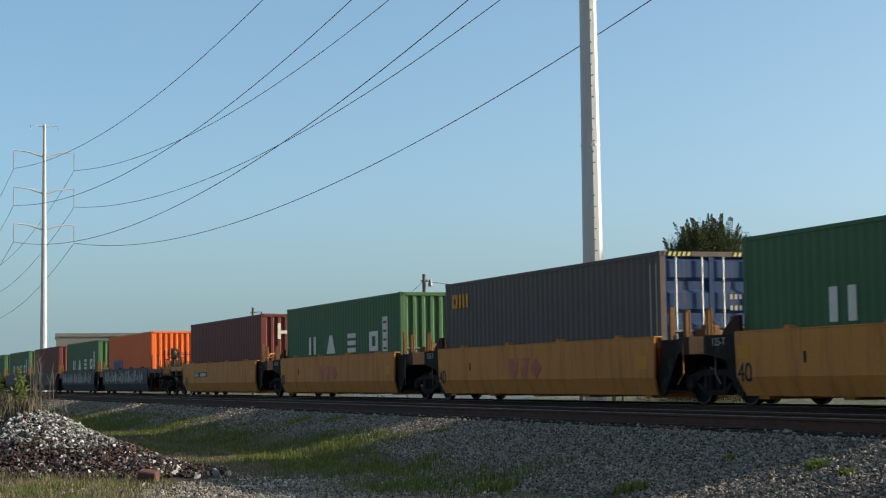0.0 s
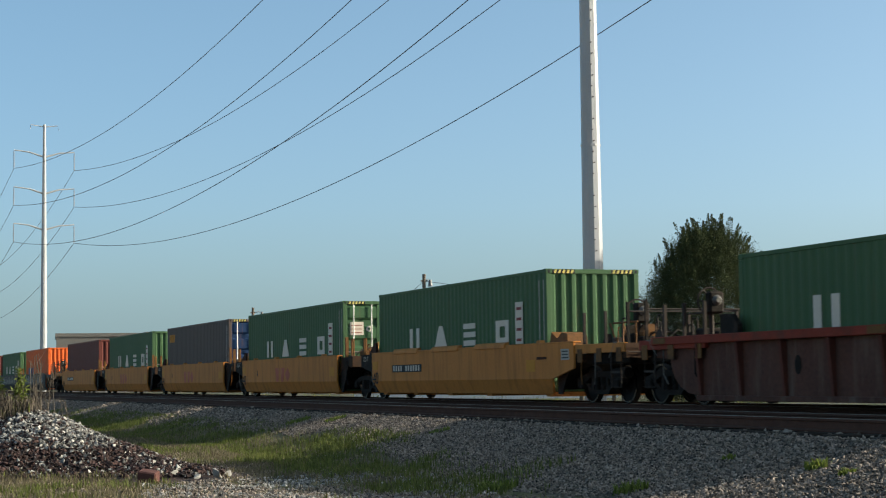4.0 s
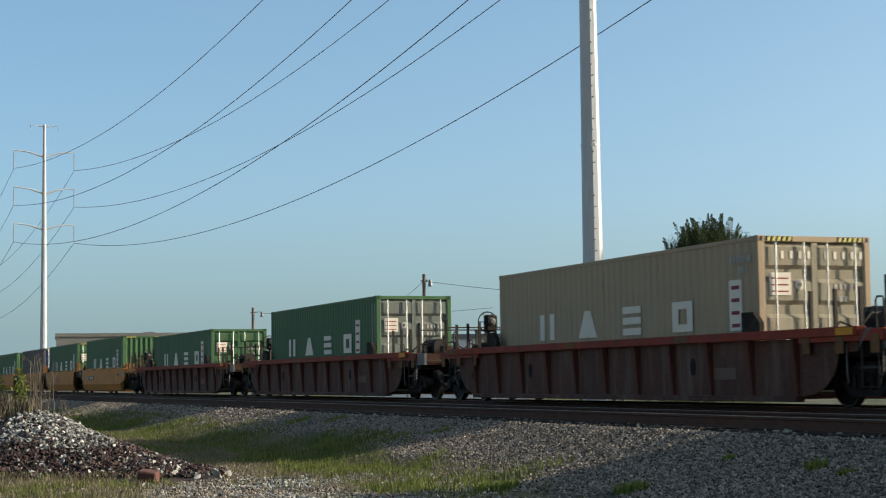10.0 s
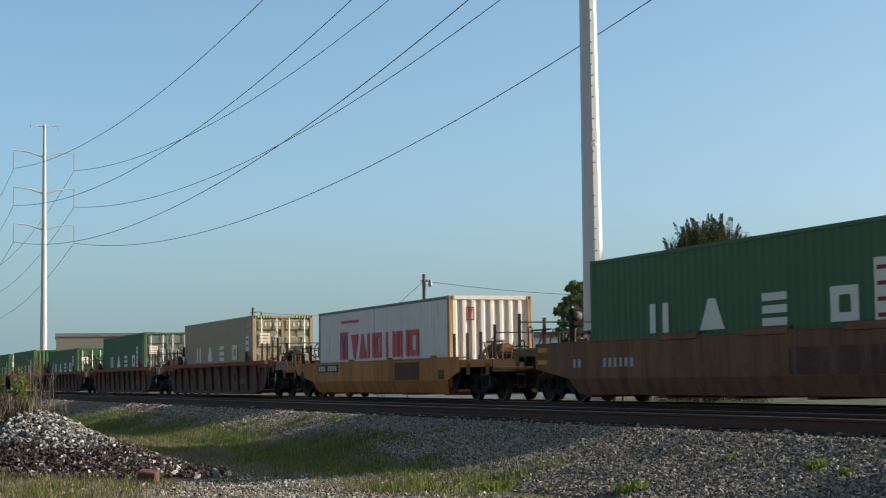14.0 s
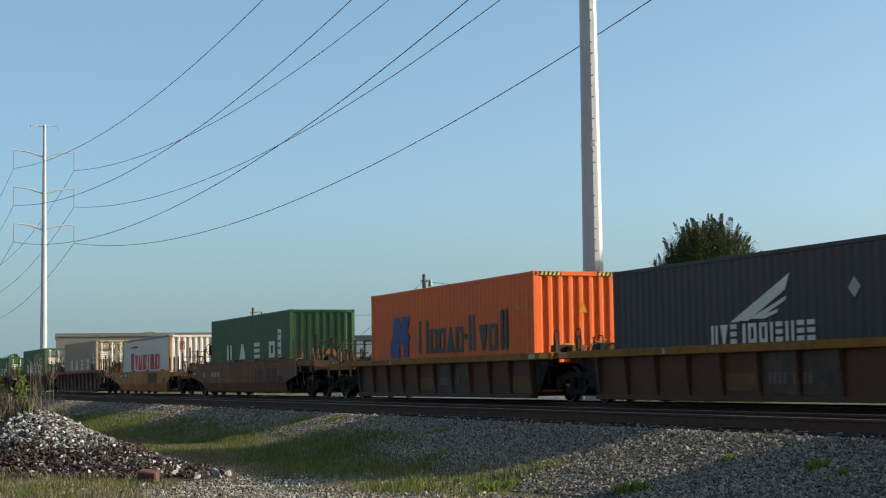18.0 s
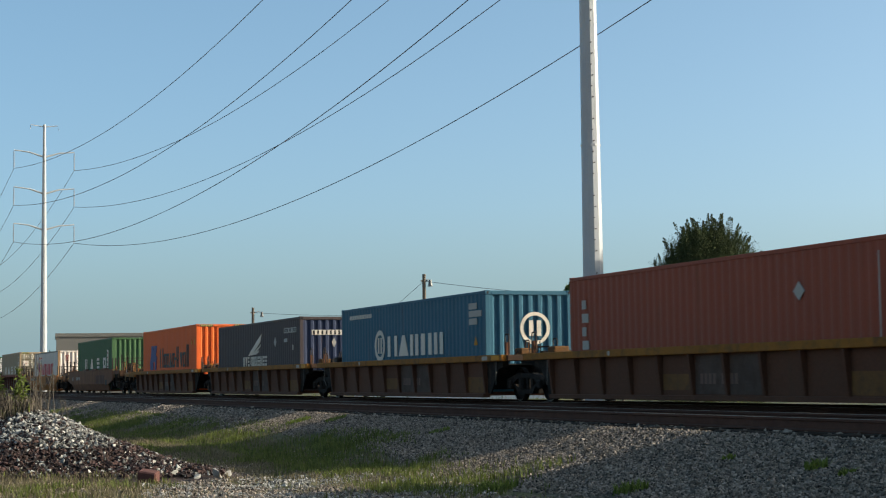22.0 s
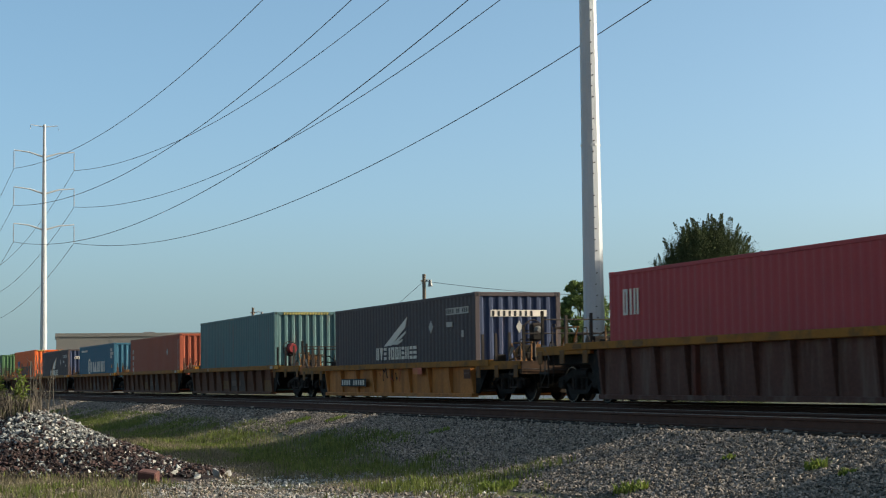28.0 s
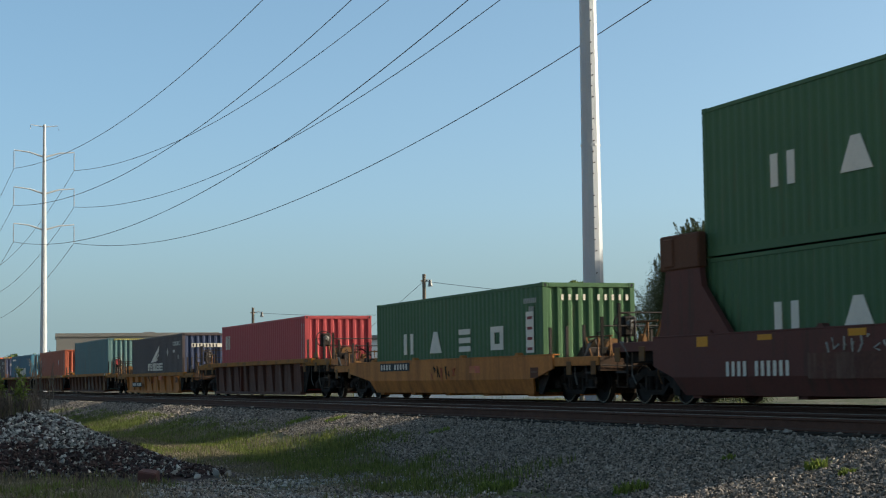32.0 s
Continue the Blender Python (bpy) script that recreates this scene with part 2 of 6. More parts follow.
def ground_z(x, y):
    """Height of the land: low field, the railway's ballast bank, a lane behind it."""
    if y <= 15.5:
        z = GROUND_Z + (-0.22 - GROUND_Z) * min(1.0, max(0.0, (y - 9.0) / 2.9)) ** 1.1
    else:
        z = -0.22 - 0.55 * smooth(19.6, 22.0, y)
    if abs(x) < 200 and y < 12:
        amp = 0.09 * (1 - smooth(9.0, 11.5, y))
        z += amp * noise.noise((x * 0.22, y * 0.35, 0.3)) + 0.35 * amp * noise.noise((x * 0.9, y * 1.1, 2.0))
    return z


def spaced(stops):
    out = []
    for a, b, step in stops:
        out += list(np.arange(a, b, step))
    return out + [stops[-1][1]]


def build_ground():
    xs = spaced([(-3000, -600, 400), (-600, -200, 40), (-200, -80, 5), (-80, 10, 0.5), (10, 60, 5), (60, 600, 60), (600, 3000, 400)])
    ys = spaced([(-3000, -200, 400), (-200, -10, 20), (-10, 0, 1), (0, 8.5, 0.4), (8.5, 12.5, 0.2), (12.5, 24, 0.5), (24, 60, 4), (60, 600, 60), (600, 3000, 400)])
    nx, ny = len(xs), len(ys)
    verts = [(x, y, ground_z(x, y)) for x in xs for y in ys]
    faces = [(i * ny + j, (i + 1) * ny + j, (i + 1) * ny + j + 1, i * ny + j + 1) for i in range(nx - 1) for j in range(ny - 1)]
    me = bpy.data.meshes.new("ground")
    me.from_pydata(verts, [], faces)
    me.polygons.foreach_set("use_smooth", [True] * len(faces))
    me.materials.append(ground_material())
    return tagged(new("ground", me), "weedy ground with gravel and grass along the ballasted railway bank", "ground", kind="structure")


def ground_material():
    m = bpy.data.materials.new("gravel_soil_and_grass")
    m.use_nodes = True
    n, l = m.node_tree.nodes, m.node_tree.links
    b = n["Principled BSDF"]
    b.inputs["Roughness"].default_value = 0.95
    b.inputs["Specular IOR Level"].default_value = 0.2
    geo = n.new("ShaderNodeNewGeometry")
    sep = n.new("ShaderNodeSeparateXYZ")
    l.new(geo.outputs["Position"], sep.inputs[0])

    def noise_tex(scale, detail=5, rough=0.6):
        t = n.new("ShaderNodeTexNoise")
        t.inputs["Scale"].default_value, t.inputs["Detail"].default_value, t.inputs["Roughness"].default_value = scale, detail, rough
        l.new(geo.outputs["Position"], t.inputs["Vector"])
        return t.outputs["Fac"]

    def rng(v, a, b2, c=0.0, d=1.0):
        r = n.new("ShaderNodeMapRange")
        for k, q in zip(("From Min", "From Max", "To Min", "To Max"), (a, b2, c, d)):
            r.inputs[k].default_value = q
        l.new(v, r.inputs["Value"])
        return r.outputs[0]

    def mixc(f, a, c):
        x = n.new("ShaderNodeMix")
        x.data_type = "RGBA"
        l.new(f, x.inputs["Factor"])
        for k, q in (("A", a), ("B", c)):
            if isinstance(q, tuple):
                x.inputs[k].default_value = (*q, 1)
            else:
                l.new(q, x.inputs[k])
        return x.outputs["Result"]

    def math_(op, a, c):
        x = n.new("ShaderNodeMath")
        x.operation = op
        for i, q in enumerate((a, c)):
            if isinstance(q, (int, float)):
                x.inputs[i].default_value = q
            else:
                l.new(q, x.inputs[i])
        return x.outputs[0]

    vor = n.new("ShaderNodeTexVoronoi")
    vor.inputs["Scale"].default_value = 16
    l.new(geo.outputs["Position"], vor.inputs["Vector"])
    vsep = n.new("ShaderNodeSeparateColor")
    l.new(vor.outputs["Color"], vsep.inputs[0])
    stone = mixc(vsep.outputs[0], (0.06, 0.052, 0.044), (0.24, 0.21, 0.18))
    stone = mixc(rng(noise_tex(1.1), 0.35, 0.65), stone, (0.09, 0.08, 0.068))
    grass = mixc(rng(noise_tex(5, 6), 0.35, 0.65), (0.05, 0.06, 0.02), (0.12, 0.105, 0.05))
    dry = mixc(rng(noise_tex(9, 6), 0.3, 0.7), (0.10, 0.085, 0.05), (0.2, 0.17, 0.1))
    field = mixc(rng(noise_tex(0.5), 0.42, 0.58), grass, dry)
    # Unseen pale warm ground behind the viewer, added to bounce light onto the train.
    bounce_ground = mixc(rng(noise_tex(0.3), 0.35, 0.65), (0.5, 0.37, 0.23), (0.58, 0.46, 0.31))
    field = mixc(rng(sep.outputs["Y"], -2.0, 1.0), bounce_ground, field)
    wob = math_("ADD", sep.outputs["Y"], rng(noise_tex(0.35), 0, 1, -0.7, 0.7))
    # bank of ballast against the field, then the land behind the line
    shift = rng(sep.outputs["X"], -35.0, -22.5, 1.3, 0.0)
    f_bank = rng(math_("SUBTRACT", wob, shift), 9.0, 9.5)
    col = mixc(f_bank, field, stone)
    strip = math_("MULTIPLY", rng(math_("ABSOLUTE", math_("SUBTRACT", wob, 4.9), 0), 0.9, 1.4, 1, 0), rng(noise_tex(0.8), 0.4, 0.5))
    col = mixc(strip, col, stone)
    behind = mixc(rng(noise_tex(0.45, 6), 0.4, 0.56), (0.045, 0.055, 0.022), (0.11, 0.097, 0.07))
    col = mixc(rng(sep.outputs["Y"], 19.8, 20.6), col, behind)
    far = mixc(rng(noise_tex(0.02), 0.4, 0.6), (0.06, 0.09, 0.03), (0.15, 0.14, 0.08))
    col = mixc(rng(sep.outputs["Y"], 60, 80), col, far)
    l.new(col, b.inputs["Base Color"])
    bp = n.new("ShaderNodeBump")
    bp.inputs["Strength"].default_value, bp.inputs["Distance"].default_value = 0.9, 0.04
    l.new(math_("ADD", vor.outputs["Distance"], noise_tex(30)), bp.inputs["Height"])
    l.new(bp.outputs[0], b.inputs["Normal"])
    return m


build_ground()


# ---- railway tracks ----
def rail_mesh(x0, x1):
    """A flat-bottomed rail; its head is at z = 0."""
    pts = [(-0.075, -0.175), (0.075, -0.175), (0.075, -0.16), (0.012, -0.14), (0.012, -0.045), (0.036, -0.035), (0.036, -0.004), (-0.036, -0.004), (-0.036, -0.035), (-0.012, -0.045), (-0.012, -0.14), (-0.075, -0.16)]
    return prism(pts, "x", x0, x1)


def build_track(yc, label):
    t = empty("railway_track", pose(0, yc, 0), label, "railway track", "parallel railway tracks")
    for side in (-1, 1):
        r = part("rail", rail_mesh(-420, 160), "rail_side", t, "rusty steel rail", pose(0, side * 0.755, 0))
        part("rail_head", box(-420, 160, -0.033, 0.033, -0.004, 0.0), "rail_head", r, "polished running surface")
    tie = bpy.data.meshes.new("tie")
    bm = box(-0.115, 0.115, -1.3, 1.3, -0.36, -0.178, 0.012)
    bm.to_mesh(tie)
    bm.free()
    tie.materials.append(M["tie"])
    k = 0
    x = -14.0
    rnd = random.Random(5)
    while k < 150:
        place("tie", tie, t, "", pose(x + rnd.uniform(-0.03, 0.03), rnd.uniform(-0.05, 0.05), rnd.uniform(-0.012, 0.006), 0, 0, rnd.uniform(-1.2, 1.2)))
        x -= 0.53
        k += 1
    return t


build_track(NEAR_Y, "empty rusty railway track on timber ties in grey ballast")
build_track(TRAIN_Y, "railway track under the container train, on timber ties")


# ---- containers ----
CL, CW = 12.192, 2.438
MESHES = {}


def cached(key, make, mat):
    """One mesh shared by alike parts."""
    k = (key, mat)
    if k not in MESHES:
        bm = make()
        me = bpy.data.meshes.new(key[0])
        bmesh.ops.recalc_face_normals(bm, faces=bm.faces)
        bm.to_mesh(me)
        bm.free()
        me.materials.append(M[mat])
        MESHES[k] = me
    return MESHES[k]


def corrugated(length, z0, z1, pitch, depth, flat):
    """A ribbed steel sheet along x, its outer face at y = 0 and its back at y = 0.07."""
    bm = bmesh.new()
    n = round(length / pitch)
    pitch = length / n
    slope = (1 - 2 * flat) / 2
    prof = []
    for i in range(n):
        x = i * pitch
        prof += [(x, 0.0), (x + flat * pitch, 0.0), (x + (flat + slope) * pitch, depth), (x + (2 * flat + slope) * pitch, depth)]
    prof += [(length, 0.0)]
    lo = [bm.verts.new((x, y, z0)) for x, y in prof]
    hi = [bm.verts.new((x, y, z1)) for x, y in prof]
    for a in range(len(prof) - 1):
        bm.faces.new((lo[a], lo[a + 1], hi[a + 1], hi[a]))
    q = [bm.verts.new(p) for p in ((0, 0.07, z0), (length, 0.07, z0), (length, 0.07, z1), (0, 0.07, z1))]
    bm.faces.new(q[::-1])
    bm.faces.new((lo[0], hi[0], q[3], q[0]))
    bm.faces.new((hi[-1], lo[-1], q[1], q[2]))
    bm.faces.new(hi + [q[2], q[3]])
    bm.faces.new(lo[::-1] + [q[0], q[1]])
    return bm


def door_leaf(w, h):
    """One door: a sheet pressed into four broad ridges between upright frame bars; outer face towards +x."""
    step = h / 4
    prof = [(-0.1, 0.0)]
    for k in range(4):
        z = k * step
        prof += [(-0.06, z + 0.01), (-0.06, z + 0.24 * step), (-0.004, z + 0.36 * step), (-0.004, z + 0.86 * step), (-0.06, z + 0.98 * step)]
    prof += [(-0.06, h), (-0.1, h)]
    bm = bmesh.new()
    edge = [[bm.verts.new((x, y, z)) for x, z in prof] for y in (0.06, w - 0.06)]
    for a in range(len(prof) - 1):
        bm.faces.new((edge[0][a], edge[1][a], edge[1][a + 1], edge[0][a + 1]))
    bm.faces.new((edge[0][0], edge[0][-1], edge[1][-1], edge[1][0]))
    for e in edge:
        bm.faces.new(e)
    add_box(bm, -0.1, 0.004, 0, 0.06, 0, h)
    add_box(bm, -0.1, 0.004, w - 0.06, w, 0, h)
    return bm


def container(name, x0, h, paint_key, z=0.24, doors=None, marks=None, label="", side_rods=True, frame_paint=None, end_paint=None, stripes=(), rail_paint=None):
    """A 40-foot container; its front lower corner at the origin, its lit end at +x."""
    c = empty(name, pose(x0, TRAIN_Y, z), label, "container", "containers on the train")
    p = paint_key
    q = frame_paint or p
    W = CW / 2
    side = cached(("side_panel", h), lambda: corrugated(CL - 0.3, 0.16, h - 0.08, 0.278, 0.02, 0.26), p)
    place("side_panel", side, c, "", pose(0.15, -W + 0.012, 0))
    place("side_panel", side, c, "", pose(CL - 0.15, W - 0.012, 0, 0, 0, 180))
    end = cached(("end_panel", h), lambda: corrugated(CW - 0.26, 0.16, h - 0.11, 0.27, 0.055, 0.3), end_paint or p)
    place("end_panel", end, c, "", pose(0.02, W - 0.13, 0, 0, 0, -90))
    if doors is None:
        place("end_panel", end, c, "", pose(CL - 0.02, -W + 0.13, 0, 0, 0, 90))
    else:
        dw = CW / 2 - 0.1
        leaf = cached(("door", h), lambda: door_leaf(dw, h - 0.28), doors)
        rod = cached(("lock_rod", h), lambda: tube([(0.055, 0, 0.1), (0.055, 0, h - 0.12)], 0.02, 6), "galv")
        handle = cached(("door_handle",), lambda: add_box(box(0.05, 0.075, -0.02, 0.34, 0, 0.035), 0.0, 0.07, 0.26, 0.33, -0.05, 0.09), "galv")
        for k in (0, 1):
            d = place("door", leaf, c, "", pose(CL - 0.02, -W + 0.1 + k * (dw + 0.003), 0.16))
            for y in ((0.25, 0.86) if k == 0 else (0.24, 0.85)):
                place("lock_rod", rod, d, "galvanised locking rod", pose(0, y, -0.16))
                place("door_handle", handle, d, "", pose(0, y - 0.1, 0.75))
        for row, (n, zz) in enumerate(((5, 0.66), (3, 0.58), (4, 0.36))):
            for k in range(n):
                place("print_bar", cached(("print_bar", "door"), lambda: box(0.004, 0.008, 0, 0.06, 0, 0.1), "marking_grey"), c, "small white bar", pose(CL - 0.02, 0.42 + k * 0.11 - (0.0 if row < 2 else 0.02), h * zz))
        if doors != "door_blue":
            part("placard", box(CL - 0.02, CL - 0.008, -0.98, -0.52, h * 0.62, h * 0.62 + 0.42), "marking_white", c, "white information placard")
            part("emblem", tube([(CL - 0.02, -0.33, h * 0.62 + 0.2), (CL - 0.008, -0.33, h * 0.62 + 0.2)], 0.1, 16), "marking_white", c, "round white emblem")
            part("emblem_core", tube([(CL - 0.009, -0.33, h * 0.62 + 0.2), (CL - 0.005, -0.33, h * 0.62 + 0.2)], 0.045, 12), doors, c)
            for k in range(3):
                part("placard_line", box(CL - 0.008, CL - 0.004, -0.94, -0.58, h * 0.62 + 0.06 + 0.12 * k, h * 0.62 + 0.085 + 0.12 * k), "dark_red_print", c, "red line of small print")
    for yy in (-1, 1):
        post = cached(("corner_post", h), lambda: box(0, 0.15, 0, 0.13, 0.11, h - 0.11, 0.01), q)
        for xx in (0.0, CL - 0.15):
            place("corner_post", post, c, "", pose(xx, -W if yy < 0 else W - 0.13, 0))
        place("bottom_rail", cached(("bottom_rail",), lambda: box(0.17, CL - 0.17, 0, 0.07, 0.01, 0.17), p), c, "", pose(0, -W + 0.004 if yy < 0 else W - 0.074, 0))
        place("top_rail", cached(("top_rail",), lambda: box(0.17, CL - 0.17, 0, 0.06, 0, 0.08, 0.008), rail_paint or p), c, "", pose(0, -W + 0.004 if yy < 0 else W - 0.064, h - 0.085))
    cast = cached(("corner_casting",), lambda: box(0, 0.178, 0, 0.162, 0, 0.118, 0.012), q)
    for xx in (-0.004, CL - 0.174):
        for yy in (-W - 0.004, W - 0.158):
            for zz in (0.0, h - 0.114):
                place("corner_casting", cast, c, "", pose(xx, yy, zz))
    eye = cached(("casting_eye",), lambda: add_prism(bmesh.new(), [(0.03 * math.cos(q * math.pi / 5), 0.042 * math.sin(q * math.pi / 5)) for q in range(10)], "x", 0, 0.003), "marking_black")
    for yy in (-W + 0.075, W - 0.075):
        for zz in (0.059, h - 0.055):
            place("casting_eye", eye, c, "dark hole of the casting", pose(CL + 0.0045, yy, zz))
    for xx in (0.0, CL - 0.12):
        place("end_header", cached(("end_header",), lambda: box(0, 0.12, -W + 0.16, W - 0.16, 0, 0.11, 0.01), p), c, "", pose(xx, 0, h - 0.114))
        place("end_sill", cached(("end_sill",), lambda: box(0, 0.12, -W + 0.16, W - 0.16, 0, 0.16, 0.01), p), c, "", pose(xx, 0, 0.0))
    roof = cached(("roof_panel",), lambda: corrugated(CL - 0.3, -W + 0.06, W - 0.06, 0.21, 0.02, 0.25), p)
    place("roof_panel", roof, c, "", pose(0.15, 0, h - 0.02, -90, 0, 0))
    place("floor", cached(("floor",), lambda: box(0.12, CL - 0.12, -W + 0.08, W - 0.08, 0.02, 0.06), "tie"), c, "plywood floor on steel bearers")
    if side_rods:
        for k, u in enumerate((11.74, 12.0)):
            part("code_strip", box(u, u + 0.035, -W + 0.004, -W + 0.012, 0.9 if k else 0.5, h - 0.25), "marking_grey", c, "line of small white writing")
    for y0, n in stripes:
        part("stripe_band", box(CL + 0.001, CL + 0.003, y0 - 0.03, y0 + 0.11 * n, h - 0.105, h - 0.012), "marking_black", c, "black band of a height warning")
        for k in range(n):
            stripe = cached(("hazard_stripe",), lambda: prism([(0, -0.1), (0.055, -0.1), (0.085, -0.018), (0.03, -0.018)], "x", 0.003, 0.006), "stripe_yellow")
            place("hazard_stripe", stripe, c, "yellow height warning stripe", pose(CL, y0 + k * 0.11, h))
    if marks:
        marks(c, h)
    ROLLING.append((c, x0, TRAIN_Y, z))
    return c


FACE = -CW / 2 + 0.002      # plane of painted signs on the near side


def plate(bm, x0, x1, z0, z1):
    return add_box(bm, x0, x1, FACE - 0.004, FACE + 0.008, z0, z1)


def poly(bm, pts):
    return add_prism(bm, pts, "y", FACE - 0.004, FACE + 0.008)


def shape_row(c, kinds, mat, u, z0, z1, label, t=0.16):
    """A row of plain painted shapes (pairs of bars, wedges, square rings, slabs), each of its own width."""
    h = z1 - z0
    for kind, w in kinds:
        bm = bmesh.new()
        e = u + w
        if kind == "pair":
            plate(bm, u, u + t, z0, z1)
            plate(bm, e - t, e, z0, z1)
        elif kind == "wedge":
            poly(bm, [(u, z0), (e, z0), (u + 0.62 * w, z1), (u + 0.38 * w, z1)])
        elif kind == "vee":
            poly(bm, [(u + 0.38 * w, z0), (u + 0.62 * w, z0), (e, z1), (u, z1)])
        elif kind == "ring":
            plate(bm, u, u + t, z0, z1)
            plate(bm, e - t, e, z0, z1)
            plate(bm, u + t, e - t, z0, z0 + t * 0.8)
            plate(bm, u + t, e - t, z1 - t * 0.8, z1)
        elif kind == "slabs":
            for a, b in ((0, 0.24), (0.38, 0.62), (0.76, 1)):
                plate(bm, u, e, z0 + a * h, z0 + b * h)
        elif kind == "bar":
            plate(bm, u, e, z0, z1)
        if kind:
            part("sign", bm, mat, c, label)
        else:
            bm.free()
        u = e + 0.1


def marks_blocks(z0, z1, at=(2.78, 4.84, 7.12, 9.3), strip=10.57, strip_z=None, code=None):
    """Four tall white signs, an upright white strip with red dashes, and small code bars."""
    def draw(c, h):
        hh = z1 - z0
        u, a, s, q = at
        part("sign", plate(bmesh.new(), u, u + 0.24, z0, z1), "marking_white", c, "white upright bar")
        part("sign", plate(bmesh.new(), u + 0.55, u + 0.79, z0, z1), "marking_white", c, "white upright bar")
        part("sign", poly(bmesh.new(), [(a, z0), (a + 0.93, z0), (a + 0.6, z1), (a + 0.33, z1)]), "marking_white", c, "white wedge")
        for lo, hi in ((0, 0.24), (0.38, 0.62), (0.76, 1)):
            part("sign", plate(bmesh.new(), s, s + 0.82, z0 + lo * hh, z0 + hi * hh), "marking_white", c, "white flat bar")
        bm = bmesh.new()
        plate(bm, q, q + 0.25, z0, z1)
        plate(bm, q + 0.6, q + 0.82, z0, z1)
        plate(bm, q + 0.25, q + 0.6, z1 - 0.15, z1)
        plate(bm, q + 0.25, q + 0.6, z0, z0 + 0.15)
        part("sign", bm, "marking_white", c, "white square ring")
        if code:
            for k in range(11):
                if k not in (4, 10):
                    place("print_bar", cached(("print_bar", "end", h), lambda: box(CL - 0.02, CL - 0.013, 0, 0.06, h - 0.42, h - 0.28), "marking_white"), c, "small white bar", pose(0, -0.72 + 0.19 * k, 0))
            for row, n in ((0, 7), (1, 3)):
                for k in range(n):
                    place("print_bar", cached(("print_bar", "side", h), lambda: plate(bmesh.new(), 0, 0.06, h - 0.46, h - 0.34), "marking_grey"), c, "small white bar", pose(code + 0.11 * k + 0.3 * row, 0, -0.2 * row))
        lo, hi = strip_z or (z0 - 0.03, z1 + 0.41)
        s = part("sign_strip", plate(bmesh.new(), strip, strip + 0.45, lo, hi), "marking_white", c, "upright white strip")
        for k in range(4):
            zz = lo + 0.06 + k * (hi - lo) / 4
            part("dash", box(strip + 0.08, strip + 0.37, FACE - 0.008, FACE - 0.004, zz, zz + 0.07), "dark_red_print", s, "red dash")
    return draw


def marks_white_line(c, h):
    part("sign_box", plate(bmesh.new(), 2.38, 3.2, 1.0, 1.88), "marking_red", c, "red square sign")
    bm = bmesh.new()
    for pts in ([(2.46, 1.80), (2.62, 1.80), (2.88, 1.42), (2.72, 1.42)], [(2.94, 1.80), (3.12, 1.80), (2.88, 1.42), (2.74, 1.42)], [(2.70, 1.04), (2.90, 1.04), (2.90, 1.45), (2.70, 1.45)]):
        add_prism(bm, pts, "y", FACE - 0.01, FACE - 0.004)
    part("sign_device", bm, "marking_blue", c, "dark blue device")
    shape_row(c, (("vee", 0.7), ("wedge", 0.74), ("pair", 0.66), ("ring", 0.6)), "marking_red", 3.54, 1.01, 1.77, "red painted sign", 0.2)
    shape_row(c, (("pair", 0.82), ("bar", 0.2), ("pair", 0.76), ("ring", 0.76)), "marking_red", 6.92, 1.01, 1.76, "red painted sign", 0.21)
    for k in range(11):
        place("print_bar", cached(("print_bar", "red"), lambda: plate(bmesh.new(), 2.5, 2.61, 2.15, 2.24), "marking_red"), c, "small red bar", pose(k * 0.17, 0, 0))
    sign = part("end_sign", prism([(-0.61, 1.975), (-0.57, 1.975), (-0.555, 2.12), (-0.51, 2.235), (-0.555, 2.235), (-0.59, 2.16), (-0.625, 2.235), (-0.67, 2.235), (-0.625, 2.12)], "x", CL - 0.02, CL - 0.014), "dark_red_print", c, "dark red forked end sign")
    for y0, y1, z0, z1 in ((-0.71, -0.47, 2.25, 2.285), (-0.71, -0.47, 1.925, 1.96), (-0.71, -0.685, 1.964, 2.246), (-0.495, -0.47, 1.964, 2.246)):
        part("sign_border", box(CL - 0.02, CL - 0.014, y0, y1, z0, z1), "dark_red_print", sign)


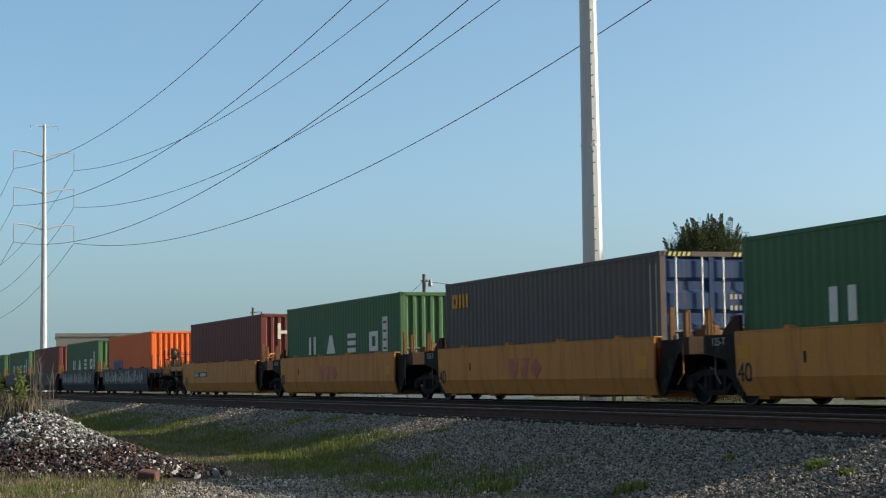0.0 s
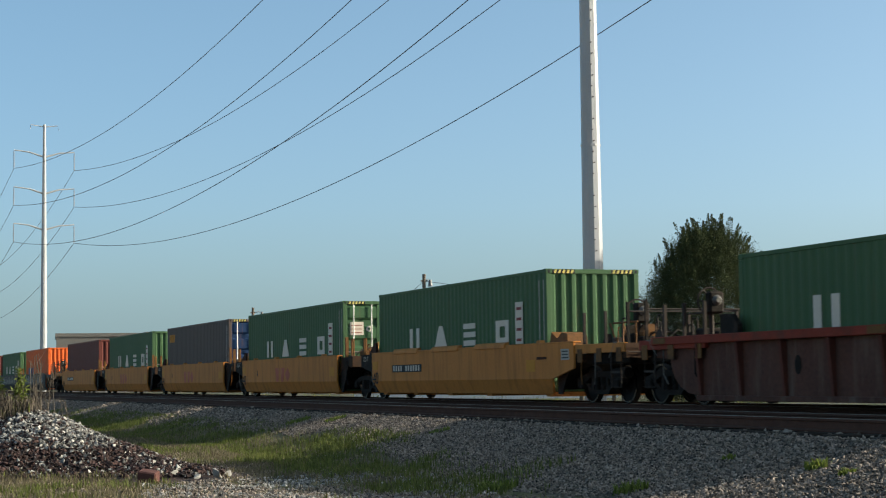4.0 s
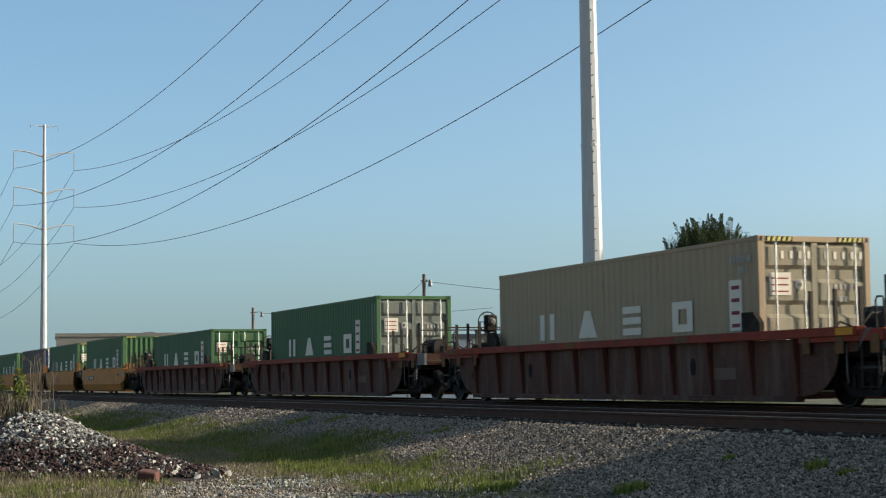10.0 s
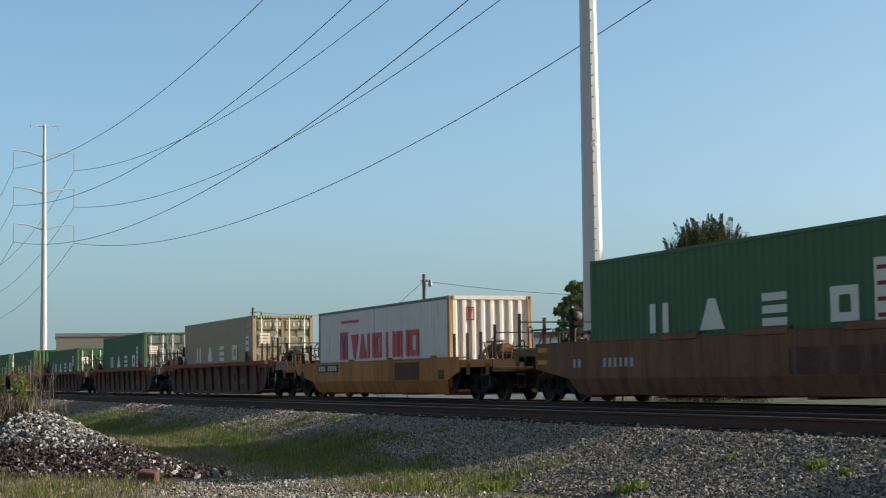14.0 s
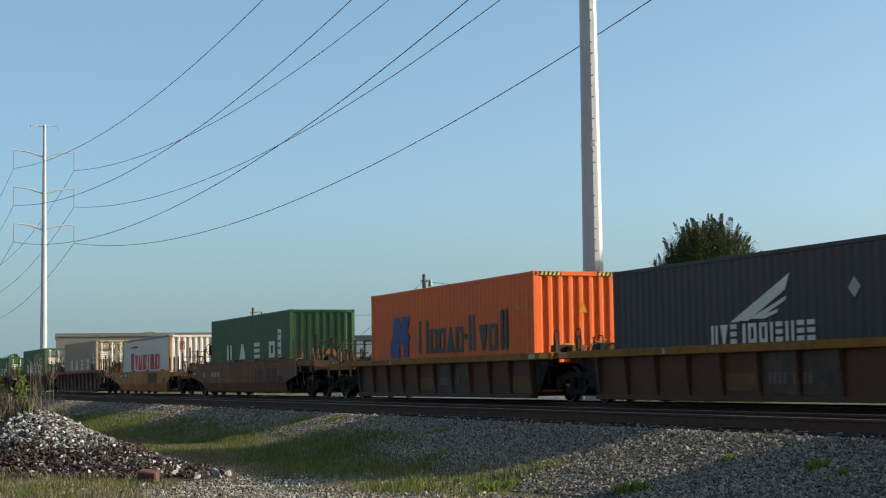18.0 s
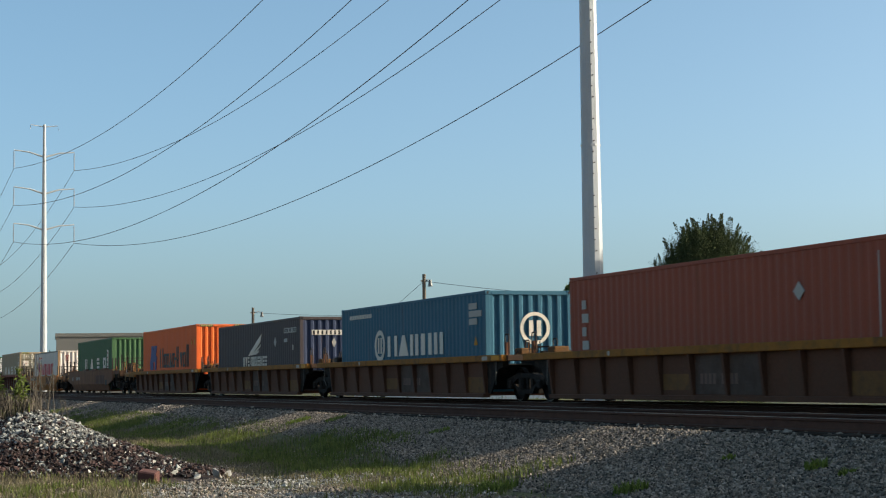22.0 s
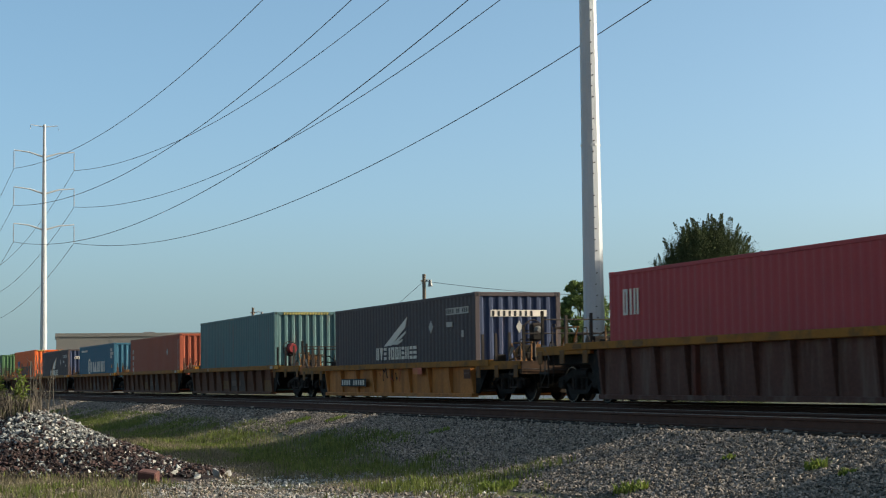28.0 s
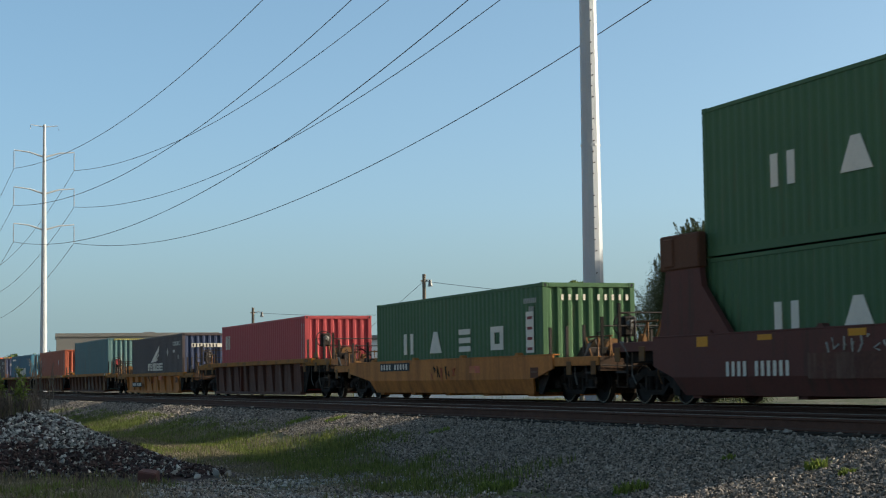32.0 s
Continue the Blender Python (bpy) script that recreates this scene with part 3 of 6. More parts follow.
def marks_wing(c, h):
    bm = bmesh.new()
    for a, b, d, e in (((4.87, 1.33), (5.15, 1.33), (6.95, 2.14), (6.85, 1.98)), ((5.05, 1.36), (5.5, 1.34), (6.86, 1.98), (6.78, 1.84)),
                       ((5.5, 1.36), (6.0, 1.40), (6.82, 1.74), (6.78, 1.66)), ((5.7, 1.37), (6.1, 1.36), (6.55, 1.52), (6.5, 1.45))):
        poly(bm, [a, b, e, d])
    part("wing_sign", bm, "marking_white", c, "white wing-shaped sign")
    shape_row(c, (("pair", 0.24), ("vee", 0.27), ("slabs", 0.22), ("", 0.02), ("bar", 0.1), ("ring", 0.28), ("ring", 0.28), ("bar", 0.08), ("slabs", 0.22), ("bar", 0.09), ("bar", 0.08), ("slabs", 0.22), ("slabs", 0.24)), "marking_white", 4.16, 0.93, 1.29, "white painted sign", 0.085)
    part("diamond_sign", poly(bmesh.new(), [(8.9, 1.6), (9.08, 1.78), (8.9, 1.96), (8.72, 1.78)]), "marking_grey", c, "pale diamond sign")
    for a, b, z0, z1 in ((10.08, 11.72, 2.06, 2.24), (10.1, 10.55, 1.74, 1.87), (11.2, 11.35, 1.44, 1.62)):
        part("number_bar", plate(bmesh.new(), a, b, z0, z1), "marking_grey", c, "white number field")
    for k in range(11):
        if k not in (4, 7):
            place("print_bar", cached(("print_bar", "field"), lambda: box(0, 0.075, FACE - 0.007, FACE - 0.004, 2.09, 2.21), "marking_black"), c, "small dark bar", pose(10.13 + k * 0.145, 0, 0))
    part("end_number_field", box(CL - 0.02, CL - 0.01, -0.78, 0.82, 1.95, 2.12), "marking_white", c, "white number field")
    for k in range(10):
        if k != 8:
            place("print_bar", cached(("print_bar", "dark"), lambda: box(CL - 0.01, CL - 0.006, 0, 0.07, 1.96, 2.1), "marking_black"), c, "small dark bar", pose(0, -0.74 + k * 0.155, 0))
    part("end_diamond", add_prism(bmesh.new(), [(-0.06, 1.68), (0.03, 1.51), (0.12, 1.68), (0.03, 1.85)], "x", CL - 0.02, CL - 0.011), "marking_grey", c, "pale diamond sign")


def marks_round(c, h):
    bm = add_ring(bmesh.new(), 3.79, 1.36, FACE - 0.004, FACE + 0.006, 0.33, 0.47, 28)
    plate(bm, 3.62, 3.73, 1.12, 1.6)
    plate(bm, 3.86, 3.97, 1.12, 1.6)
    part("ring_sign", bm, "marking_white", c, "white ring sign")
    for kind, u, w in (("pair", 4.52, 0.84), ("wedge", 5.5, 0.84), ("pair", 6.5, 0.66), ("bar", 7.4, 0.3), ("bar", 7.98, 0.26), ("pair", 8.44, 0.68)):
        shape_row(c, ((kind, w),), "marking_white", u, 1.02, 1.62, "white painted sign", 0.24)
    for k in range(13):
        place("print_bar", cached(("print_bar", "white"), lambda: plate(bmesh.new(), 0.86, 0.97, 2.24, 2.36), "marking_white"), c, "small white bar", pose(k * 0.17, 0, 0))
    for k, (a, b) in enumerate(((11.05, 11.6), (11.05, 11.9), (11.05, 11.6))):
        part("number_bar", plate(bmesh.new(), a, b, 2.14 - 0.2 * k, 2.3 - 0.2 * k), "marking_grey", c, "white number field")
    part("warning_sign", poly(bmesh.new(), [(11.38, 1.2), (11.62, 1.2), (11.5, 1.42)]), "marking_yellow", c, "yellow warning triangle")
    bm = bmesh.new()
    n = 28
    rows = []
    for k in range(n):
        t = 2 * math.pi * k / n
        rows.append([bm.verts.new((x, 0.17 + r * math.cos(t), 1.62 + r * math.sin(t))) for r, x in ((0.33, CL - 0.018), (0.42, CL - 0.018), (0.42, CL - 0.01), (0.33, CL - 0.01))])
    for k in range(n):
        p, q = rows[k], rows[(k + 1) % n]
        for i in range(4):
            bm.faces.new((p[i], p[(i + 1) % 4], q[(i + 1) % 4], q[i]))
    for a in (0.0, 0.22):
        add_box(bm, CL - 0.018, CL - 0.01, a, a + 0.12, 1.42, 1.82)
    part("end_ring_sign", bm, "marking_white", c, "white ring sign")


def marks_orange(c, h):
    bm = poly(bmesh.new(), [(1.8, 0.97), (2.55, 0.97), (2.55, 1.35), (2.9, 1.35), (2.9, 0.97), (3.3, 0.97), (3.3, 1.42), (3.5, 1.55), (3.2, 1.7), (3.5, 2.15), (2.75, 2.15), (2.75, 1.85), (2.6, 2.15), (2.1, 2.15), (1.95, 1.6), (1.75, 1.35)])
    part("block_sign", bm, "marking_blue", c, "dark blue block sign")
    shape_row(c, (("pair", 0.75),), "marking_slate", 4.2, 1.05, 1.98, "dark slate painted shape", 0.17)
    shape_row(c, (("ring", 0.55), ("ring", 0.55), ("wedge", 0.55), ("ring", 0.55)), "marking_slate", 5.1, 1.05, 1.72, "dark slate painted shape", 0.16)
    shape_row(c, (("bar", 0.28),), "marking_slate", 7.62, 1.38, 1.52, "dark slate dash")
    shape_row(c, (("bar", 0.2), ("bar", 0.17)), "marking_slate", 7.98, 1.05, 2.0, "dark slate painted bar")
    shape_row(c, (("vee", 0.55), ("ring", 0.56)), "marking_slate", 8.72, 1.05, 1.72, "dark slate painted shape", 0.16)
    shape_row(c, (("bar", 0.17), ("bar", 0.17)), "marking_slate", 10.15, 1.05, 2.05, "dark slate painted bar")
    part("small_sign", poly(bmesh.new(), [(11.1, 2.03), (11.36, 2.03), (11.23, 2.26)]), "marking_yellow", c, "small yellow triangle")
    part("small_sign", plate(bmesh.new(), 11.7, 11.86, 2.0, 2.27), "marking_yellow", c, "small yellow sign")
    part("end_warning", add_prism(bmesh.new(), [(-0.02, 1.9), (0.22, 1.9), (0.1, 2.15)], "x", CL - 0.02, CL - 0.012), "marking_yellow", c, "yellow warning triangle")


def marks_corner(mat, a, b, z0, z1):
    def draw(c, h):
        w = (b - a) / 3 - 0.1
        shape_row(c, (("ring", w), ("bar", w * 0.4), ("pair", w)), mat, a, z0, z1, "painted corner sign", w * 0.34)
    return draw


def marks_upright(c, h):
    for k in range(6):
        z = 0.35 + k * 0.3
        part("upright_sign", plate(bmesh.new(), 0.62, 0.94 - 0.12 * (k % 2), z, z + 0.2), "marking_grey", c, "pale block of an upright row")
    part("diamond_sign", poly(bmesh.new(), [(9.4, 1.63), (9.58, 1.8), (9.4, 1.97), (9.22, 1.8)]), "marking_grey", c, "pale diamond sign")
    part("end_diamond", add_prism(bmesh.new(), [(0.1, 1.6), (0.2, 1.42), (0.3, 1.6), (0.2, 1.78)], "x", CL - 0.02, CL - 0.012), "marking_grey", c, "white diamond sign")


def marks_end_blocks(c, h):
    bm = bmesh.new()
    for k in range(3):
        y = -0.55 + k * 0.5
        add_box(bm, CL - 0.02, CL - 0.012, y, y + 0.12, h - 0.95, h - 0.35)
        add_box(bm, CL - 0.02, CL - 0.012, y + 0.12, y + 0.36, h - 0.75, h - 0.63)
    part("end_sign", bm, "marking_white", c, "white end sign")


HC, ST = 2.896, 2.591
BLOCKS_HC = marks_blocks(1.22, 1.82)
BLOCKS_A = marks_blocks(1.2, 1.78, (2.7, 4.72, 6.88, 9.08), 10.33)
BLOCKS_B = marks_blocks(1.21, 1.81, (2.42, 4.5, 6.7, 8.87), 10.12)
BLOCKS_TAN = marks_blocks(1.21, 1.81, (2.45, 4.54, 6.72, 8.9), 11.14, (1.17, 2.12), 11.2)
BLOCKS_C = marks_blocks(1.05, 1.64, (2.42, 4.54, 6.76, 8.96), 11.2, (0.94, 1.93), 11.08)
GREEN = "green steel container with white signs, "
LOADS = [
    (-159.2, HC, "green", None, None, GREEN + "far down the train"),
    (-143.2, HC, "green", None, BLOCKS_HC, GREEN + "in a grimy grey well car"),
    (-127.3, HC, "maroon", None, marks_end_blocks, "maroon steel container with white sign on its end"),
    (-111.5, HC, "green", None, BLOCKS_HC, GREEN + "in a grimy grey well car"),
    (-95.6, HC, "orange", None, marks_corner("marking_blue", 1.5, 5.0, 1.0, 1.6), "orange steel container in a graffiti-covered grey well car"),
    (-74.4, HC, "maroon", None, marks_end_blocks, "maroon steel container with white end sign, in a yellow well car"),
    (-58.53, HC, "green", None, BLOCKS_HC, GREEN + "in a yellow well car"),
    (-42.65, HC, "slate", "door_blue", marks_corner("marking_yellow", 0.5, 1.96, 2.21, 2.57), "blue container with sides coloured grey as in shade, blue doors and yellow corner sign"),
    (-27.22, HC, "green", "green_silver", BLOCKS_HC, GREEN + "green doors, yellow car"),
    (-11.39, HC, "green", None, BLOCKS_A, GREEN + "in a yellow well car"),
    (9.47, ST, "green", "green_silver", marks_blocks(1.12, 1.7, (2.45, 4.62, 6.82, 9.0), 10.28), GREEN + "green doors, brown car"),
    (31.42, HC, "green", "silver_door", BLOCKS_B, GREEN + "silver doors, brown car"),
    (53.25, HC, "tan", "tan_door", BLOCKS_TAN, "tan steel container with white painted signs in a brown well car"),
    (74.31, ST, "white", None, marks_white_line, "white steel container with large red signs and rusty corners"),
    (95.2, HC, "green", None, BLOCKS_HC, GREEN + "in a grimy faded well car"),
    (116.57, HC, "orange", None, marks_orange, "orange steel container with dark blue signs"),
    (132.97, ST, "navy", None, marks_wing, "dark navy container with white wing-shaped sign"),
    (150.03, ST, "blue", None, marks_round, "bright blue container with white ring sign on side and end"),
    (167.28, ST, "brick_red", None, marks_upright, "brick-red steel container with pale upright sign"),
    (183.8, HC, "teal", None, None, "weathered teal steel container with rust stains"),
    (203.55, ST, "navy", None, marks_wing, "dark navy container with white wing-shaped sign in a yellow well car"),
    (223.5, ST, "red", None, marks_corner("marking_white", 0.64, 1.57, 1.64, 2.19), "red steel container with small white corner sign"),
    (243.49, ST, "green", None, BLOCKS_C, GREEN + "in a worn yellow well car"),
    (263.36, ST, "green", None, BLOCKS_C, GREEN + "lower of a double stack"),
    (283.3, ST, "green", None, BLOCKS_C, GREEN + "lower of a double stack"),
]
RODS = (-42.65, -27.22, -11.39, 9.47, 31.42, 167.28, 223.5)
BOTH = ((-1.02, 5), (0.52, 5))
STRIPES = {-42.65: BOTH, -27.22: ((-1.02, 5),), -11.39: BOTH, 53.25: BOTH, 116.57: BOTH, 183.8: ((-0.86, 16),)}
for x0, h, col, doors, marks, label in LOADS:
    container("shipping_container", x0, h, col, 0.24, doors, marks, label, x0 in RODS, "rusty_white" if col == "white" else None, "navy_sunlit" if col == "navy" else None, STRIPES.get(x0, ()), "equipment_grey" if col == "white" else None)
for x0 in (263.36, 283.3):
    container("shipping_container", x0, HC, "green", 0.24 + ST + 0.025, None, marks_blocks(1.1, 1.7, (2.42, 4.6, 6.8, 9.0), 11.2), GREEN + "upper of a double stack", False)


# ---- well cars ----
def wheelset_mesh():
    bm = bmesh.new()
    add_disc(bm, 0, 0, -1.05, 1.05, 0.075, 10)
    for s in (-1, 1):
        y = s * 0.755
        lo, hi = y - 0.06, y + 0.06
        n = 28
        prof = [(0.08, lo + 0.0), (0.11, lo - 0.03), (0.2, lo + 0.03), (0.36, lo + 0.03), (0.37, lo), (0.42, lo), (0.42, hi), (0.37, hi), (0.36, hi - 0.03), (0.2, hi - 0.03), (0.11, hi + 0.03), (0.08, hi)]
        rows = [[bm.verts.new((r * math.cos(2 * math.pi * k / n), yy, r * math.sin(2 * math.pi * k / n))) for r, yy in prof] for k in range(n)]
        for k in range(n):
            p, q = rows[k], rows[(k + 1) % n]
            for i in range(len(prof) - 1):
                bm.faces.new((p[i], p[i + 1], q[i + 1], q[i]))
    return bm


def side_frame_mesh():
    """Cast bogie side frame in the xz plane: arched top, dropped middle, journal boxes."""
    bm = bmesh.new()
    y0, y1 = -0.07, 0.07
    add_prism(bm, [(-1.12, 0.42), (-1.12, 0.56), (-0.45, 0.70), (0.45, 0.70), (1.12, 0.56), (1.12, 0.42), (0.78, 0.42), (0.42, 0.58), (-0.42, 0.58), (-0.78, 0.42)], "y", y0, y1)
    add_prism(bm, [(-0.70, 0.44), (-0.42, 0.2), (0.42, 0.2), (0.70, 0.44), (0.58, 0.44), (0.36, 0.30), (-0.36, 0.30), (-0.58, 0.44)], "y", y0, y1)
    for s in (-1, 1):
        add_box(bm, s * 0.36 - 0.06, s * 0.36 + 0.06, y0 + 0.01, y1 - 0.01, 0.28, 0.6)
        add_box(bm, s * 0.89 - 0.13, s * 0.89 + 0.13, y0 - 0.06, y1 + 0.02, 0.32, 0.53, 0.03)
        for k in range(2):
            add_tube(bm, [(s * 0.16 - 0.0, y0 + 0.07 * k + 0.03, 0.3), (s * 0.16, y0 + 0.07 * k + 0.03, 0.58)], 0.06, 8)
    return bm


def bogie(car, x):
    b = place("bogie", cached(("bogie",), lambda: add_box(box(-0.2, 0.2, -1.0, 1.0, 0.42, 0.68, 0.03), -0.06, 0.06, -0.9, 0.9, 0.2, 0.4), "black_steel"), car, "black cast-steel bogie", pose(x, 0, 0))
    for s in (-1, 1):
        place("side_frame", cached(("side_frame",), side_frame_mesh, "black_steel"), b, "", pose(0, s * 1.0, 0, 0, 0, 0 if s < 0 else 180))
    for s in (-1, 1):
        w = place("wheelset", cached(("wheelset",), wheelset_mesh, "wheel"), b, "steel wheels on an axle", pose(s * 0.89, 0, 0.42))
        place("wheel_rim", cached(("wheel_rim",), lambda: add_ring(bmesh.new(), 0, 0, -0.822, -0.815, 0.38, 0.412, 28), "tread"), b, "polished rim face", pose(s * 0.89, 0, 0.42))
        SPINNING.append((w, s * 0.89))
    return b


def brake_wheel(car, x, y, z, mat="rail_dark", hub=None):
    s = part("brake_stand", tube([(x - 0.07, y, 1.1), (x - 0.07, y, z)], 0.05, 8), mat, car, "hand brake stand")
    part("brake_housing", box(x - 0.06, x + 0.16, y - 0.15, y + 0.17, z - 0.26, z + 0.18, 0.04), "black_steel", s, "dark hand brake gear box")
    bm = bmesh.new()
    n = 28
    for k in range(n):
        a, b = 2 * math.pi * k / n, 2 * math.pi * (k + 1) / n
        add_tube(bm, [(x - 0.13, y + 0.26 * math.cos(a), z + 0.26 * math.sin(a)), (x - 0.13, y + 0.26 * math.cos(b), z + 0.26 * math.sin(b))], 0.018, 5)
    for k in range(6):
        a = 2 * math.pi * k / 6
        add_tube(bm, [(x - 0.1, y, z), (x - 0.13, y + 0.26 * math.cos(a), z + 0.26 * math.sin(a))], 0.013, 5)
    add_tube(bm, [(x - 0.15, y, z), (x, y, z)], 0.05, 8)
    part("brake_wheel", bm, mat, s, "spoked hand brake wheel")
    part("brake_hub", tube([(x + 0.17, y, z), (x + 0.2, y, z), (x + 0.24 + (0.12 if hub else 0.0), y, z)], 0.19 if hub else 0.11, 14, 0.15 if hub else 0.05), hub or "equipment_grey", s, "dished brake hub")


def grab_iron(car, x, y, z0, z1, mat, w=0.22):
    part("grab_iron", tube([(x, y, z0), (x, y, z1 - 0.05), (x + 0.04, y, z1), (x + w - 0.04, y, z1), (x + w, y, z1 - 0.05), (x + w, y, z0)], 0.017, 6), mat, car)


def clutter(car, a, b, z, mat, seed, count):
    """Pipes, brackets, levers and valve boxes crowded on and under an end deck."""
    rnd = random.Random(seed)
    for k in range(count):
        x, y = rnd.uniform(a + 0.15, b - 0.15), rnd.uniform(-1.28, 0.2)
        kind = k % 5
        tone = rnd.choice(("black_steel", "rail_dark", mat))
        if kind == 0:
            q = Vector((x, y, z + rnd.uniform(0.0, 0.1)))
            r = q + Vector((rnd.uniform(-0.5, 0.5), rnd.uniform(0.3, 0.8), rnd.uniform(0.05, 0.3)))
            part("pipe", tube([q, q.lerp(r, 0.4) + Vector((0, 0, 0.12)), r], 0.022, 6), tone, car, "bent brake pipe")
        elif kind == 1:
            s = rnd.uniform(0.12, 0.22)
            part("bracket", prism([(x - s, z), (x + s, z), (x + s * 0.3, z + s * 1.2), (x - s * 0.3, z + s * 1.2)], "y", y - 0.05, y + 0.05), tone, car, "welded bracket")
        elif kind == 2:
            s = rnd.uniform(0.08, 0.15)
            part("valve_box", box(x - s, x + s, y - s, y + s, z, z + s * 1.6, 0.02), tone, car, "small valve box")
        elif kind == 3:
            part("hanger", tube([(x, -1.38, z - 0.1), (x + 0.02, -1.4, 0.62), (x + rnd.uniform(-0.25, 0.25), -1.38, 0.42)], 0.016, 6), rnd.choice((tone, "equipment_grey")), car, "hanging bar")
        else:
            q = Vector((x, y, z))
            r = q + Vector((rnd.uniform(-0.15, 0.15), rnd.uniform(-0.1, 0.1), rnd.uniform(0.3, 0.55)))
            part("lever", tube([q, q.lerp(r, 0.5), r, r + Vector((0.08, 0, 0))], 0.014, 6), tone, car, "upright lever")


def end_gear(car, xin, xout, ztop, mat, posts, brake=None, rail=True, chord=None):
    """Deck, draft gear, coupler, steps, hand rails and hoses between the well and the car's end. xout may lie on either side of xin."""
    s = 1 if xout > xin else -1
    a, b = min(xin, xout), max(xin, xout)
    part("end_deck", box(a, b - 0.0, -1.3, 1.3, ztop - 0.20, ztop - 0.12), mat, car, "end deck")
    for y0, y1 in ((-1.46, -1.36), (1.36, 1.46)):
        part("deck_sill", box(a, b - 0.02, y0, y1, ztop - 0.3, ztop - 0.1, 0.01), chord, car, "painted sill along the end deck")
    for k in range(3):
        x = a + 0.25 + (b - a - 0.5) * k / 2
        part("sill_bracket", box(x - 0.12, x + 0.12, -1.475, -1.45, ztop - 0.5, ztop - 0.2, 0.008), "ochre_bay", car, "flat ochre plate hung on the sill")
    part("draft_sill", box(a, b, -0.3, 0.3, 0.62, ztop - 0.205, 0.02), "black_steel", car, "centre sill")
    part("coupler", add_box(box(min(xout, xout + s * 0.55), max(xout, xout + s * 0.55), -0.1, 0.1, 0.74, 0.96, 0.02), min(xout + s * 0.5, xout + s * 0.82), max(xout + s * 0.5, xout + s * 0.82), -0.17, 0.17, 0.69, 1.01, 0.04), "black_steel", car, "knuckle coupler")
    part("air_hose", tube([(xout + s * 0.1, 0.35, 0.72), (xout + s * 0.35, 0.36, 0.5), (xout + s * 0.55, 0.3, 0.42), (xout + s * 0.8, 0.2, 0.55)], 0.03, 6), "black_steel", car, "rubber brake hose")
    # Solid black box put in for the deep shade above the bogie.
    part("underframe", box(a + 0.05, b - 0.2, -1.22, 1.22, 0.86, ztop - 0.21, 0.03), "black_steel", car, "black box filling the shaded gap over the bogie")
    part("end_sill", box(xout - s * 0.14 if s > 0 else xout, xout if s > 0 else xout + 0.14, -1.42, 1.42, ztop - 0.42, ztop - 0.11), mat, car, "end sill beam")
    part("step", tube([(xout - s * 0.2, -1.44, ztop - 0.3), (xout - s * 0.2, -1.44, 0.36), (xout - s * 0.65, -1.44, 0.36), (xout - s * 0.65, -1.44, ztop - 0.3)], 0.02, 6), "rail_dark", car, "bent-bar step")
    part("step_tread", box(min(xout - s * 0.2, xout - s * 0.65), max(xout - s * 0.2, xout - s * 0.65), -1.47, -1.41, 0.66, 0.7), "rail_dark", car)
    part("cut_lever", tube([(xout + s * 0.06, -1.4, ztop - 0.3), (xout + s * 0.06, -0.3, ztop - 0.34), (xout + s * 0.3, -0.1, 1.02)], 0.016, 6), "rail_dark", car, "uncoupling lever")
    if rail:
        for k in range(posts):
            x = xout - s * 0.08 - s * k * (abs(xout - xin) - 0.3) / max(1, posts - 1)
            part("post", box(x - 0.03, x + 0.03, -1.35, -1.29, ztop - 0.15, ztop + (0.75 if k == 0 else 0.6)), "black_steel" if k == 0 else "rail_dark", car, "upright post")
            part("post", box(x - 0.03, x + 0.03, 1.28, 1.34, ztop - 0.15, ztop + 0.6), "rail_dark", car, "upright post")
        part("handrail", tube([(xin + s * 0.1, 1.31, ztop + 0.58), (xout, 1.31, ztop + 0.58)], 0.018, 6), "rail_dark", car)
        part("handrail", tube([(xout - s * 0.1, -1.3, ztop + 0.55), (xout - s * 0.1, 1.3, ztop + 0.55)], 0.018, 6), "rail_dark", car)
        for q in range(3):
            grab_iron(car, xout - s * 0.35 - (0.22 if s > 0 else 0), -1.2 + q * 0.8, ztop - 0.12, ztop + 0.42 - 0.07 * q, "rail_dark")
    # valves, reservoir and levers on the deck
    yt = -0.35 if s > 0 else 0.55
    part("air_reservoir", tube([(a + 0.5, yt, ztop + 0.12), (a + 0.55, yt, ztop + 0.12), (a + 1.5, yt, ztop + 0.12), (a + 1.55, yt, ztop + 0.12)], 0.2, 14), "rail_dark" if mat == "end_brown" or s < 0 else "ochre_bay", car, "air reservoir tank")
    for k in range(2):
        part("tank_strap", tube([(a + 0.7 + 0.6 * k, yt, ztop + 0.12), (a + 0.75 + 0.6 * k, yt, ztop + 0.12)], 0.212, 14), "black_steel", car, "dark strap round the tank")
    if mat != "end_brown":
        for k in range(4):
            x = xout - s * (0.25 + 0.3 * k)
            part("truss_bar", tube([(x, -1.05, ztop - 0.12), (x - s * 0.3 * (k % 2), -1.05, ztop + 0.34)], 0.022, 5), "ochre_bay", car, "ochre truss bar")
        part("truss_rail", tube([(xout - s * 0.15, -1.05, ztop + 0.34), (xout - s * 1.3, -1.05, ztop + 0.34)], 0.022, 5), "ochre_bay", car, "ochre truss rail")
    part("diagonal_brace", prism([(xout - s * 0.75, 0.98), (xout - s * 0.68, 1.05), (xout - s * 0.32, 1.32), (xout - s * 0.5, 1.32)], "y", -1.46, -1.44), "equipment_grey", car, "grey diagonal brace")
